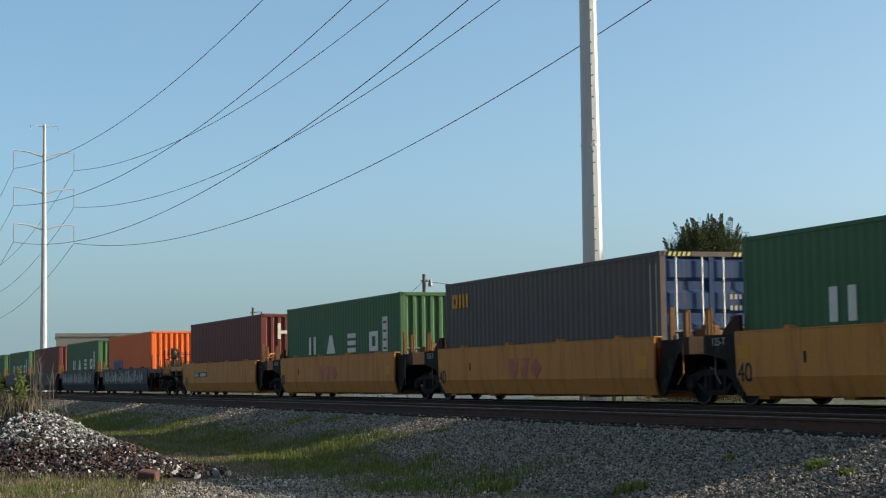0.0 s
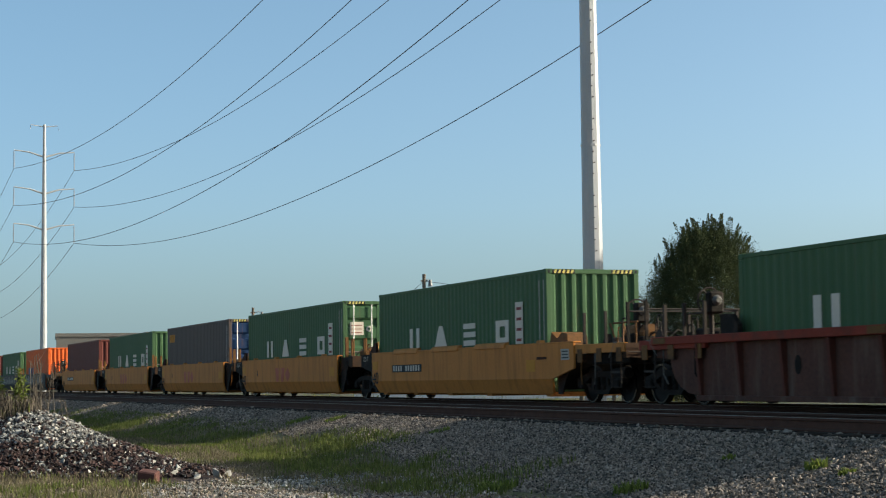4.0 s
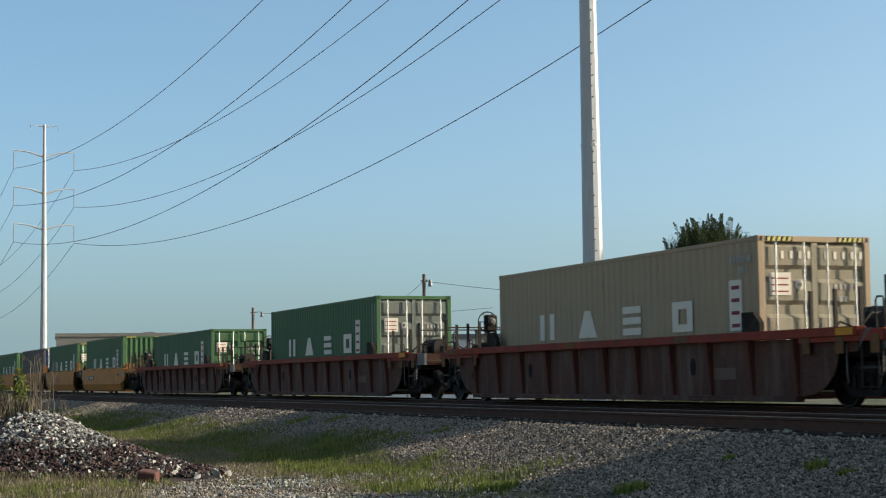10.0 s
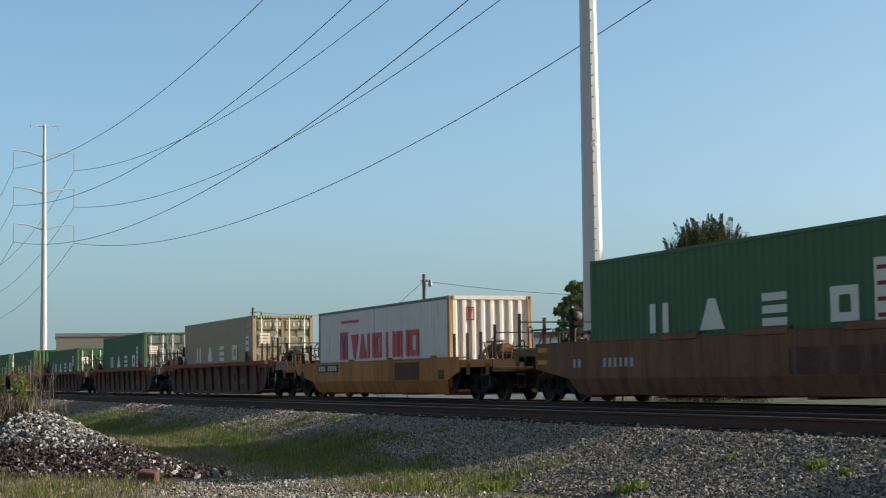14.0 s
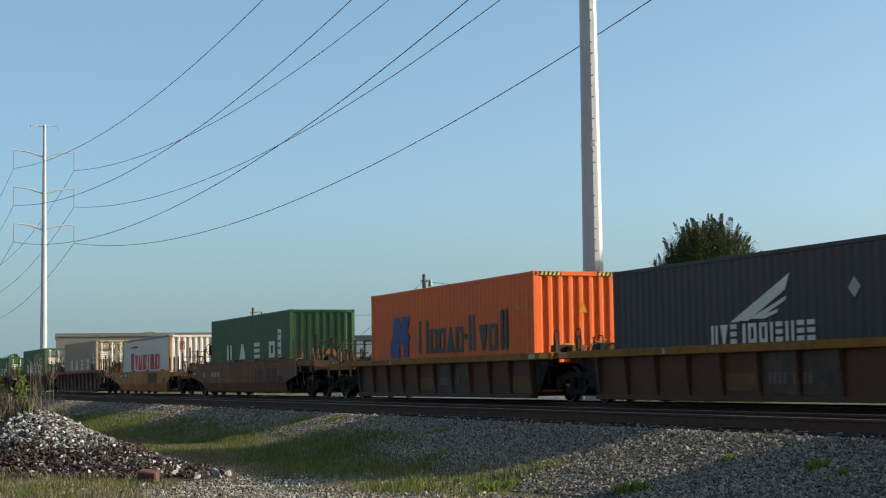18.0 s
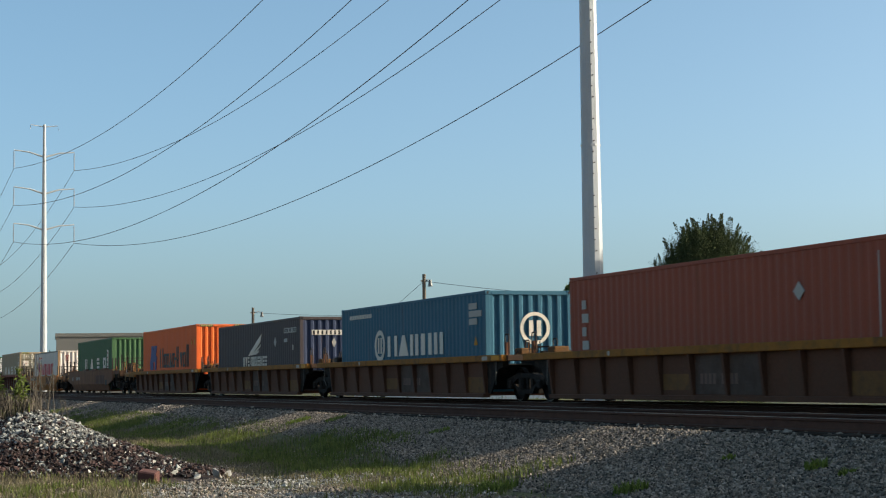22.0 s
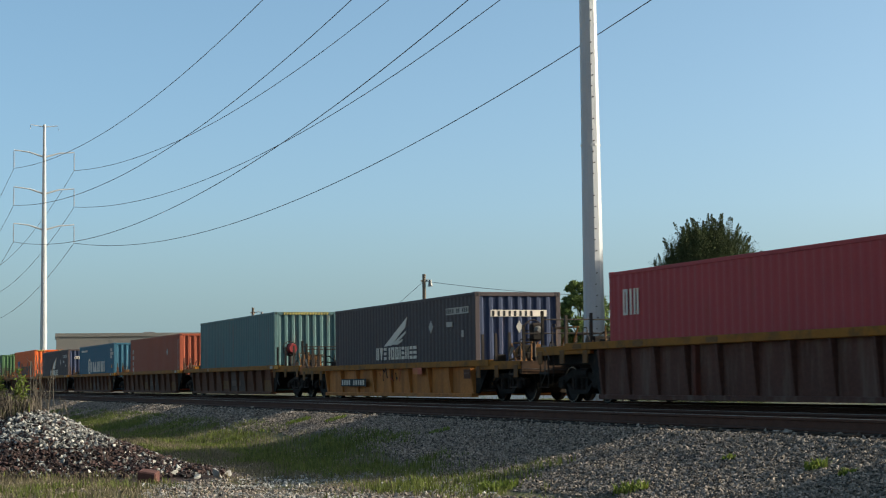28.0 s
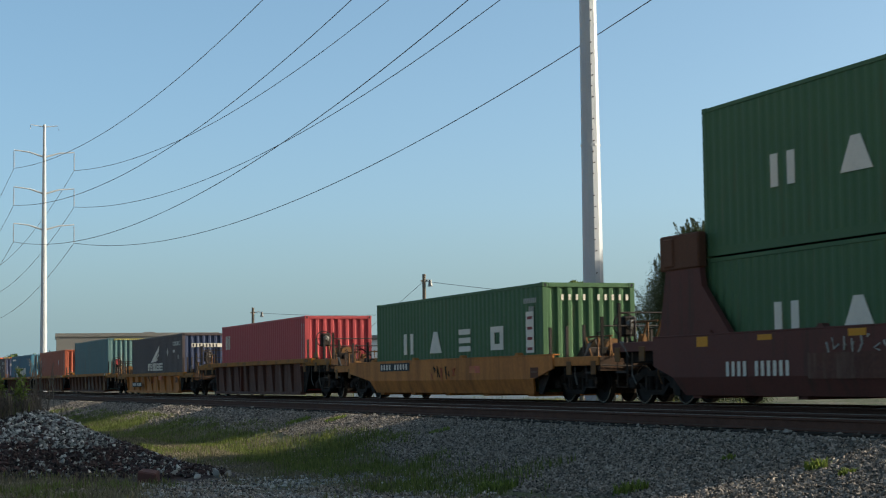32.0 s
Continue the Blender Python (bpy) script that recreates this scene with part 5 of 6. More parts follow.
well_car("brown ribbed well car with yellow top chord", 223.5, "rib", "brown_car", 1.34, -1.75, 13.9, -0.1, 12.5, [-1.9, 14.1], "yellow_chord", 10,
         left=(-0.5, -3.4, 3, None), right=(12.7, 15.9, 4, (13.5, -0.9, 2.0)), extra=chord_marks)
well_car("worn yellow well car with black number panel", 243.49, "smooth", "dull_yellow", 1.085, -1.9, 13.3, 0.1, 12.2, [-2.0, 13.6],
         left=(-0.4, -3.6, 3, None), right=(12.6, 15.6, 4, (15.3, -0.6, 1.72)), extra=number_marks(1.09, 3.66, 0.82, 1.05))
for x0 in (263.36, 283.3):
    well_car("maroon bulkhead well car loaded with two containers", x0, "smooth", "maroon_car", 1.34, -1.7, 13.9, -0.9, 13.1, [-2.5, 14.7],
             left=(-0.9, -3.6, 2, None), right=(13.1, 15.9, 3, None), extra=bulkhead_marks)


# ---- transmission line ----
def power_pole(base, height, r0, r1, arms, facing, reach, drop, side_label, tilt=0.0):
    """A tapered steel monopole with three pairs of upswept arms and hanging insulators. Returns the wire points."""
    p = empty("power_pole", pose(*base), side_label, "power pole", "transmission line poles")
    n = 12
    bm = bmesh.new()
    secs = 16
    rings = []
    for i in range(secs + 1):
        z = height * i / secs
        r = r0 + (r1 - r0) * i / secs
        rings.append([bm.verts.new((r * math.cos(2 * math.pi * (k + 0.5) / n), r * math.sin(2 * math.pi * (k + 0.5) / n), z)) for k in range(n)])
    for a, b in zip(rings, rings[1:]):
        for k in range(n):
            bm.faces.new((a[k], a[(k + 1) % n], b[(k + 1) % n], b[k]))
    bm.faces.new(rings[-1])
    bm.faces.new(rings[0][::-1])
    part("shaft", bm, "pole_steel", p, "faceted galvanised steel shaft")
    part("base_plate", tube([(0, 0, -0.1), (0, 0, 0.08)], r0 * 1.5, 12), "pole_steel", p)
    for z in (height * 0.34, height * 0.67):
        r = r0 + (r1 - r0) * z / height
        part("joint_band", tube([(0, 0, z), (0, 0, z + 0.08)], r + 0.02, 12), "pole_steel", p, "slip joint band")
    peg = cached(("climbing_peg",), lambda: tube([(-0.05, 0, 0), (0.09, 0, 0)], 0.021, 6), "rail_dark")
    for k in range(int((height - 2.5) / 0.4)):
        if k % 7 == 3:
            continue
        z = 1.5 + k * 0.4
        r = r0 + (r1 - r0) * z / height
        a = -0.14 if k % 2 else -0.24
        place("climbing_peg", peg, p, "dark step bolt", pose(r * math.cos(a), r * math.sin(a), z, 0, 0, math.degrees(a)))
    out = {}
    d = Vector((math.cos(facing), math.sin(facing), 0))
    for k, z in enumerate(arms):
        for s in (-1, 1):
            tip = d * s * reach + Vector((0, 0, z + 0.25 - s * tilt))
            a = part("arm", tube([d * s * 0.15 + Vector((0, 0, z - 0.25)), d * s * reach * 0.5 + Vector((0, 0, z + 0.12)), tip], 0.085, 8, 0.045), "pole_steel", p, "upswept steel arm")
            low = tip + Vector((0, 0, -drop))
            bm = tube([tip, low], 0.02, 6)
            for q in range(10):
                zz = tip.z - 0.2 - q * (drop - 0.35) / 9
                add_tube(bm, [(tip.x, tip.y, zz), (tip.x, tip.y, zz - 0.05)], 0.07, 8)
            part("insulator", bm, "insulator", a, "hanging insulator string")
            out[(k, s)] = Vector(base) + low
    z = height - 0.1
    for s in (-1, 1):
        part("peak_arm", tube([d * s * 0.1 + Vector((0, 0, z - 0.1)), d * s * 1.2 + Vector((0, 0, z + 0.05)), d * s * 1.28 + Vector((0, 0, z - 0.35))], 0.05, 6, 0.03), "pole_steel", p, "short top arm")
    return out


def wire(a, b, sag, r=0.021, name="power_line", label="dark sagging power line cable", sections=48):
    a, b = Vector(a), Vector(b)
    pts = [a.lerp(b, i / sections) - Vector((0, 0, 4 * sag * (i / sections) * (1 - i / sections))) for i in range(sections + 1)]
    return tagged(part(name, tube(pts, r, 5), "cable", None), label, "cable", "power lines")


POLE_A = (-54.8, 26.82, -0.8)
POLE_B = (-152.6, 20.4, -0.8)
POLE_C = (-285.0, 20.6, -0.8)
line_dir = (Vector(POLE_A) - Vector(POLE_B)).normalized()
FACING = math.atan2(line_dir.x, -line_dir.y)      # across the line, away from the viewer
wires_a = power_pole(POLE_A, 28.6, 0.405, 0.235, (26.3, 21.8, 17.35), FACING, 2.85, 1.65, "tall galvanised steel power pole beside the railway", 0.5)
wires_b = power_pole(POLE_B, 24.6, 0.35, 0.13, (21.95, 18.65, 15.4), FACING, 2.68, 1.65, "tall steel power pole with three pairs of arms")
wires_c = power_pole(POLE_C, 24.6, 0.35, 0.13, (21.95, 18.65, 15.4), FACING, 2.68, 1.65, "distant steel power pole along the railway")
SAG = {(0, -1): 3.6, (1, -1): 3.5, (2, -1): 3.4, (0, 1): 3.5, (1, 1): 3.3, (2, 1): 3.1}
for key in wires_a:
    wire(wires_b[key], wires_a[key], SAG[key])
    wire(wires_c[key], wires_b[key], 4.5)
    wire(wires_a[key], wires_a[key] + line_dir * 110, 3.0)


# ---- foreground and surroundings ----
M.update({
    "pale_rock": material("pale_limestone_rubble", (0.215, 0.2, 0.18), 0.85, 0, 0.2, 5, 50, 0.4, 40, per_island=0.85),
    "dark_rock": material("reddish_brown_rubble", (0.036, 0.016, 0.013), 0.9, 0, 0.25, 5, 50, 0.4, 40, per_island=0.7),
    "mound_soil": material("dark_red_soil", (0.04, 0.019, 0.015), 0.95, 0, 0.3, 3, 40, 0.8, 25, (0.12, 0.1, 0.08), 0.3, 2.0),
    "brick": material("broken_red_brick", (0.1, 0.036, 0.028), 0.9, 0, 0.15, 8, 60, 0.3, 50),
    "grass": material("fresh_green_grass", (0.115, 0.13, 0.034), 0.75, 0, 0.2, 1.2, 20, per_island=0.4, spec=0.2, through_light=0.45),
    "grass_dry": material("dry_straw_grass", (0.16, 0.13, 0.08), 0.85, 0, 0.2, 1.2, 20, per_island=0.35, spec=0.2, through_light=0.35),
    "weed_stem": material("dry_weed_stem", (0.1, 0.078, 0.058), 0.9, 0, 0.2, 4, 30),
    "weed_leaf": material("yellow_green_weed_leaf", (0.135, 0.165, 0.034), 0.7, 0, 0.2, 4, 30, per_island=0.35, spec=0.2, through_light=0.45),
    "juniper": material("dark_juniper_foliage", (0.05, 0.062, 0.028), 0.8, 0, 0.3, 0.8, 12, per_island=0.3, spec=0.1, through_light=0.2),
    "leaf": material("green_tree_foliage", (0.11, 0.15, 0.05), 0.75, 0, 0.25, 1.0, 12, per_island=0.5, spec=0.25, through_light=0.4),
    "bark": material("grey_brown_bark", (0.1, 0.08, 0.06), 0.95, 0, 0.25, 5, 40, 0.5, 30),
    "far_leaf": material("distant_tree_foliage", (0.05, 0.075, 0.035), 0.85, 0, 0.3, 0.4, 4, per_island=0.4, spec=0.1),
    "tan_wall": material("tan_ribbed_wall", (0.15, 0.135, 0.12), 0.8, 0, 0.08, 0.3, 8),
    "grey_wall": material("pale_grey_metal_wall", (0.5, 0.51, 0.52), 0.6, 0.1, 0.08, 0.3, 8),
    "roof_grey": material("dark_grey_roof_sheet", (0.12, 0.12, 0.125), 0.7, 0.1, 0.1, 0.3, 8),
    "lamp_white": material("pale_lamp_housing", (0.6, 0.6, 0.58), 0.4, 0, 0.08),
    "lamp_grey": material("weathered_aluminium_lamp_head", (0.12, 0.12, 0.12), 0.5, 0.4, 0.1),
    "dark_glass": material("dark_window_glass", (0.02, 0.025, 0.03), 0.1, 0, 0.1),
})


def rubble_mesh(name, centres, sizes, mat, seed, flat=0.75):
    """Many angular stones in one mesh: each an uneven, tipped double pyramid with a cut top."""
    rng = np.random.default_rng(seed)
    n = len(centres)
    base = np.array([(1, 0, 0), (-1, 0, 0), (0, 1, 0), (0, -1, 0), (0, 0, 1), (0, 0, -1), (0.7, 0.7, 0.55), (-0.7, 0.65, 0.6), (-0.65, -0.7, 0.55), (0.68, -0.68, 0.6)], float)
    faces = np.array([(0, 6, 9), (6, 2, 7), (7, 1, 8), (8, 3, 9), (6, 7, 4), (7, 8, 4), (8, 9, 4), (9, 6, 4), (0, 2, 6), (2, 1, 7), (1, 3, 8), (3, 0, 9), (2, 0, 5), (1, 2, 5), (3, 1, 5), (0, 3, 5)])
    v = base[None] * rng.uniform(0.5, 1.35, (n, len(base), 1)) + rng.normal(0, 0.22, (n, len(base), 3))
    v[:, :, 2] *= flat
    v *= (np.asarray(sizes)[:, None] * rng.uniform(0.75, 1.3, (n, 3)))[:, None, :]
    a, t = rng.uniform(0, 2 * np.pi, n), rng.normal(0, 0.9, n)
    ca, sa, ct, st = np.cos(a), np.sin(a), np.cos(t), np.sin(t)
    x = v[:, :, 0].copy()
    z = v[:, :, 2].copy()
    v[:, :, 0], v[:, :, 2] = x * ct[:, None] + z * st[:, None], -x * st[:, None] + z * ct[:, None]
    x, y = v[:, :, 0].copy(), v[:, :, 1].copy()
    v[:, :, 0], v[:, :, 1] = x * ca[:, None] - y * sa[:, None], x * sa[:, None] + y * ca[:, None]
    v += np.asarray(centres)[:, None, :]
    f = (faces[None] + (np.arange(n) * len(base))[:, None, None]).reshape(-1, 3)
    return tri_mesh(name, v.reshape(-1, 3), f, mat)


def tri_mesh(name, verts, faces, mat):
    me = bpy.data.meshes.new(name)
    me.vertices.add(len(verts))
    me.vertices.foreach_set("co", np.asarray(verts, np.float32).ravel())
    me.loops.add(len(faces) * 3)
    me.loops.foreach_set("vertex_index", np.asarray(faces, np.int32).ravel())
    me.polygons.add(len(faces))
    me.polygons.foreach_set("loop_start", np.arange(0, len(faces) * 3, 3, dtype=np.int32))
    me.polygons.foreach_set("loop_total", np.full(len(faces), 3, np.int32))
    me.polygons.foreach_set("use_smooth", np.zeros(len(faces), bool))
    me.update(calc_edges=True)
    me.materials.append(M[mat])
    return me


MOUND = ((-30.0, 4.0, 0.80, 1.0), (-28.4, 5.0, 0.36, 0.75), (-31.7, 3.0, 0.78, 1.1), (-27.0, 5.9, 0.12, 0.6), (-28.7, 3.5, 0.25, 0.8))


def mound_h(x, y):
    return sum(h * math.exp(-((x - a) ** 2 + (y - b) ** 2) / (2 * s * s)) for a, b, h, s in MOUND)


def land(x, y):
    return ground_z(x, y) + (mound_h(x, y) if -36 < x < -23 and -2 < y < 10 else 0.0)


def bank_foot(x):
    """Where the grass meets the ballast bank."""
    return 9.2 + 1.3 * min(1.0, max(0.0, (-22.5 - x) / 12.5)) - 0.4 * smooth(36, 50, -x)


def patch(x, y, s, o=0.0):
    return noise.noise((x * s + o, y * s - o, o * 0.7))


def build_mound():
    bm = bmesh.new()
    nx, ny = 70, 66
    grid = []
    for i in range(nx):
        row = []
        for j in range(ny):
            x, y = -35.5 + 11.0 * i / (nx - 1), -1.5 + 10.0 * j / (ny - 1)
            h = mound_h(x, y)
            z = ground_z(x, y) + h - 0.03 + min(1, h * 4) * (0.05 * noise.noise((x * 3, y * 3, 1)) + 0.03 * noise.noise((x * 9, y * 9, 4)))
            row.append(bm.verts.new((x, y, z)))
        grid.append(row)
    for i in range(nx - 1):
        for j in range(ny - 1):
            bm.faces.new((grid[i][j], grid[i + 1][j], grid[i + 1][j + 1], grid[i][j + 1]))
    mound = tagged(part("rubble_mound", bm, "mound_soil"), "mound of dark soil and pale broken stone beside the tracks", "mound", kind="stuff")
    rnd = random.Random(21)
    pale, ps, dark, ds = [], [], [], []
    while len(pale) + len(dark) < 19000:
        x, y = rnd.uniform(-34, -25.6), rnd.uniform(0.2, 7.6)
        h = mound_h(x, y)
        if h < 0.07 or rnd.random() > 0.25 + h * 2:
            continue
        if x < -29.9 and y < -0.12 * x and rnd.random() < 0.75:
            continue
        z = land(x, y) + 0.005
        # pale stone over the crown and the left flank, dark rubble on the lower right
        low = (0.42 - h) * 2.2 + 0.5 * (x + 29.2) + 0.6 * patch(x, y, 0.9, 3) - 0.12
        if rnd.random() < (0.8 if low < 0 else 0.24):
            pale.append((x, y, z))
            ps.append(rnd.choice((0.009, 0.013, 0.017, 0.023, 0.036)) * rnd.uniform(0.8, 1.25))
        else:
            dark.append((x, y, z))
            ds.append(rnd.choice((0.01, 0.015, 0.022, 0.04)) * rnd.uniform(0.8, 1.2))
    tagged(new("stone_rubble", rubble_mesh("stone_rubble", pale, ps, "pale_rock", 3)), "pale broken limestone heaped on the mound", "rubble", kind="stuff")
    tagged(new("dark_rubble", rubble_mesh("dark_rubble", dark, ds, "dark_rock", 4)), "dark reddish rubble heaped on the mound", "rubble", kind="stuff")
    for x, y, s in ((-26.15, 5.87, 0.07), (-26.2, 6.2, 0.1), (-26.35, 6.4, 0.065), (-26.6, 5.6, 0.06)):
        me = rubble_mesh("boulder", [(x, y, land(x, y) + s * 0.25)], [s], "pale_rock", int(s * 100) + 3, 0.5)
        tagged(new("boulder", me), "pale rounded boulder at the foot of the mound", "boulder", "boulders by the mound")
    bx, by = -26.0, 5.07
    b = tagged(part("broken_block", box(-0.15, 0.15, -0.1, 0.1, -0.13, 0.13, 0.02), "brick", None, "", pose(bx, by, land(bx, by) + 0.07, 12, 8, 58)), "broken red brick block lying on the mound", "brick")


build_mound()


def scatter_ballast():
    rnd = random.Random(8)

    def strip(count, xa, xb, ya, yb, smin, smax, keep=lambda x, y: True):
        pts, sizes = [], []
        while len(pts) < count:
            x, y = rnd.uniform(xa, xb), rnd.uniform(ya, yb)
            if keep(x, y):
                pts.append((x, y, ground_z(x, y) + rnd.uniform(-0.005, 0.02)))
                sizes.append(rnd.uniform(smin, smax))
        return pts, sizes

    def bank(x, y):
        return y < -0.75 * x and y > bank_foot(x) + 0.3 * patch(x, y, 0.35, 1) + 0.3 * patch(x, y, 1.3, 2)
    a = strip(66000, -42, -12, 8.8, 12.0, 0.009, 0.023, bank)
    b = strip(18000, -95, -42, 8.8, 12.0, 0.018, 0.038, bank)
    c = strip(7000, -70, -12, 12.1, 16.3, 0.025, 0.045)
    d = strip(24000, -36, -12, 1.5, 9.6, 0.009, 0.024, lambda x, y: y < -x * 0.66 and y > -x * 0.06 and mound_h(x, y) < 0.2 and 0.3 + patch(x, y, 0.55, 5) + 0.6 * patch(x, y, 1.6, 6) > (0.12 if 4.0 < y < 6.9 or (y > 6.5 and x > -25) else 0.5) + rnd.gauss(0, 0.15))
    e = strip(3800, -26.0, -16, 3.0, 9.0, 0.012, 0.028, lambda x, y: 0.19 < y / -x < 0.42 and -x - 3 * (y / -x) < 25.2 and patch(x, y, 0.6, 7) + 0.5 * patch(x, y, 2.1, 3) > -0.1 + rnd.gauss(0, 0.15))
    tagged(new("pale_gravel", rubble_mesh("pale_gravel", e[0], e[1], "pale_rock", 40)), "pale gravel spread at the foot of the mound", "gravel", kind="stuff")
    for i, (pts, sizes) in enumerate((a, b, c, d)):
        tagged(new("ballast_stones", rubble_mesh("ballast_stones", pts, sizes, "ballast_stone", 30 + i)), "grey crushed stone ballast along the railway bank", "ballast", kind="stuff")


scatter_ballast()


def blades_mesh(name, roots, heights, mat, seed, width=0.006, lean=0.35):
    """Grass blades, each a bent tapering strip of three triangles."""
    rng = np.random.default_rng(seed)
    r = np.asarray(roots)
    n = len(r)
    h = np.asarray(heights)
    a = rng.uniform(0, 2 * np.pi, n)
    d = np.stack([np.cos(a), np.sin(a), np.zeros(n)], 1)
    side = np.stack([-np.sin(a), np.cos(a), np.zeros(n)], 1) * (width * rng.uniform(0.7, 1.6, n))[:, None]
    le = np.abs(rng.normal(0, lean, n)) * h
    up = np.array([0, 0, 1.0])
    mid = r + d * (le * 0.35)[:, None] + up * (h * 0.6)[:, None]
    tip = r + d * le[:, None] + up * (h * rng.uniform(0.85, 1.0, n))[:, None]
    v = np.stack([r - side, r + side, mid - side * 0.7, mid + side * 0.7, tip], 1)
    f = np.array([(0, 1, 3), (0, 3, 2), (2, 3, 4)])
    faces = (f[None] + (np.arange(n) * 5)[:, None, None]).reshape(-1, 3)
    return tri_mesh(name, v.reshape(-1, 3), faces, mat)


def scatter_grass():
    rnd = random.Random(14)
    green, gh, dry, dh = [], [], [], []
    tries = 0
    while len(green) + len(dry) < 110000 and tries < 520000:
        tries += 1
        x, y = rnd.uniform(-75, -13), rnd.uniform(0.5, 11.0)
        if y > -x * 0.62 or y < -x * 0.07:
            continue
        n1, n2 = patch(x, y, 0.4, 9), patch(x, y, 1.7, 4)
        foot = bank_foot(x)
        mid, half = (foot + 6.9) / 2, (foot - 6.9) / 2 + 0.25
        inside = max(0.95 - abs(y - mid) / (half + 0.4 * n1), 1.0 - abs(y - 3.4) / 1.7 if x > -29 else -1)
        brush = x < -29.9 and y < -0.127 * x + 0.15 * n2 and mound_h(x, y) > 0.25
        if mound_h(x, y) > 0.1 and not brush:
            continue
        if brush:
            inside = 0.75
        if x > -25.2 and 0.19 < y / -x < 0.36:
            inside -= 0.35
        w = inside + 0.7 * n2 + 0.5 * n1 - (1.0 * smooth(-22.8, -20.0, x) if y > 6.5 else 0.0)
        if w < rnd.uniform(-0.45, 0.8):
            continue
        p = (x, y, land(x, y) - 0.005)
        if brush and rnd.random() < 0.55:
            green.append(p)
            gh.append(rnd.uniform(0.1, 0.32))
        elif n1 * 0.9 + 0.5 * n2 + rnd.gauss(0, 0.25) + (0.2 if y > foot - 1.9 else -0.3) > 0.12:
            green.append(p)
            gh.append(rnd.uniform(0.04, 0.13) * (1.4 if n2 > 0.2 else 1))
        else:
            dry.append(p)
            dh.append(rnd.uniform(0.12, 0.38) if brush else rnd.uniform(0.03, 0.11))
    tagged(new("grass", blades_mesh("grass", green, gh, "grass", 5, 0.007)), "fresh green grass growing in ragged strips", "grass", kind="stuff")
    tagged(new("dry_grass", blades_mesh("dry_grass", dry, dh, "grass_dry", 6, 0.006)), "dry straw-coloured grass tufts", "grass", kind="stuff")


scatter_grass()


def far_side_weeds():
    """Uncut weeds along the far foot of the bank."""
    rnd = random.Random(31)
    pts, hs = [], []
    while len(pts) < 14000:
        x, y = rnd.uniform(-90, -18), rnd.uniform(20.3, 24.5)
        if patch(x, y, 0.25, 8) + 0.4 * patch(x, y, 1.1, 3) > 0.05 + rnd.gauss(0, 0.12):
            pts.append((x, y, ground_z(x, y)))
            hs.append(rnd.uniform(0.15, 0.55))
    tagged(new("verge_weeds", blades_mesh("verge_weeds", pts, hs, "grass", 44, 0.012, 0.4)), "uncut green weeds beyond the tracks", "weeds", kind="stuff")


far_side_weeds()


def weed_clump(x, y, r, n, h, seed):
    rnd = random.Random(seed)
    pts, hs = [], []
    for k in range(n):
        a, d = rnd.uniform(0, 2 * math.pi), r * math.sqrt(rnd.random())
        px, py = x + d * math.cos(a), y + d * math.sin(a)
        pts.append((px, py, land(px, py)))
        hs.append(h * rnd.uniform(0.5, 1.0))
    tagged(new("weed_clump", blades_mesh("weed_clump", pts, hs, "weed_leaf", seed, 0.012, 0.7)), "small yellow-green weed clump in the ballast", "weed", "weeds in the ballast")


for i, (x, y, r, h) in enumerate(((-16.52, 10.85, 0.15, 0.13), (-15.72, 10.72, 0.1, 0.1), (-18.54, 10.9, 0.09, 0.09), (-39.0, 11.2, 0.3, 0.12), (-37.0, 11.5, 0.25, 0.1), (-18.5, 9.5, 0.22, 0.16), (-21.4, 8.95, 0.3, 0.15), (-29.5, 11.2, 0.2, 0.08))):
    weed_clump(x, y, r, int(90 * r / 0.15), h, 60 + i)


def tall_weed(x, y, h, seed, leafy):
    rnd = random.Random(seed)
    z = land(x, y)
    w = empty("tall_weed", pose(x, y, z), "leafy yellow-green weed on the mound" if leafy else "bare dry weed stalk on the mound", "weed", "tall weeds on the mound")
    lean = Vector((rnd.uniform(-0.15, 0.15), rnd.uniform(-0.2, 0.2), 1))
    pts = [Vector((0, 0, 0)) + lean * h * t + Vector((0.04 * math.sin(3 * t + seed), 0.04 * math.cos(2 * t + seed), 0)) for t in (0, 0.25, 0.5, 0.75, 1)]
    part("stem", tube(pts, 0.011, 5, 0.005), "weed_stem", w, "thin woody stem")
    for k in range(5):
        t = rnd.uniform(0.3, 0.9)
        b = pts[0].lerp(pts[-1], t)
        q = b + Vector((rnd.uniform(-0.16, 0.16), rnd.uniform(-0.16, 0.16), rnd.uniform(0.12, 0.28))) * h
        part("twig", tube([b, b.lerp(q, 0.5) + Vector((0, 0, -0.02)), q], 0.0045, 4, 0.002), "weed_stem", w)
    if leafy:
        rng2 = np.random.default_rng(seed)
        n = 150
        t = rng2.uniform(0.1, 1.0, n)
        c = np.stack([np.array(pts[0].lerp(pts[-1], q)) for q in t]) + rng2.normal(0, 0.1, (n, 3)) * (1.1 - t)[:, None]
        d = rng2.normal(0, 1, (n, 3))
        d /= np.linalg.norm(d, axis=1)[:, None]
        e = np.cross(d, rng2.normal(0, 1, (n, 3)))
        e /= np.linalg.norm(e, axis=1)[:, None]
        v = np.stack([c, c + d * 0.05 + e * 0.018, c + d * 0.1, c + d * 0.05 - e * 0.018], 1)
        f = (np.array([(0, 1, 2), (0, 2, 3)])[None] + (np.arange(n) * 4)[:, None, None]).reshape(-1, 3)
        place("leaves", tri_mesh("leaves", v.reshape(-1, 3), f, "weed_leaf"), w, "small narrow leaves")


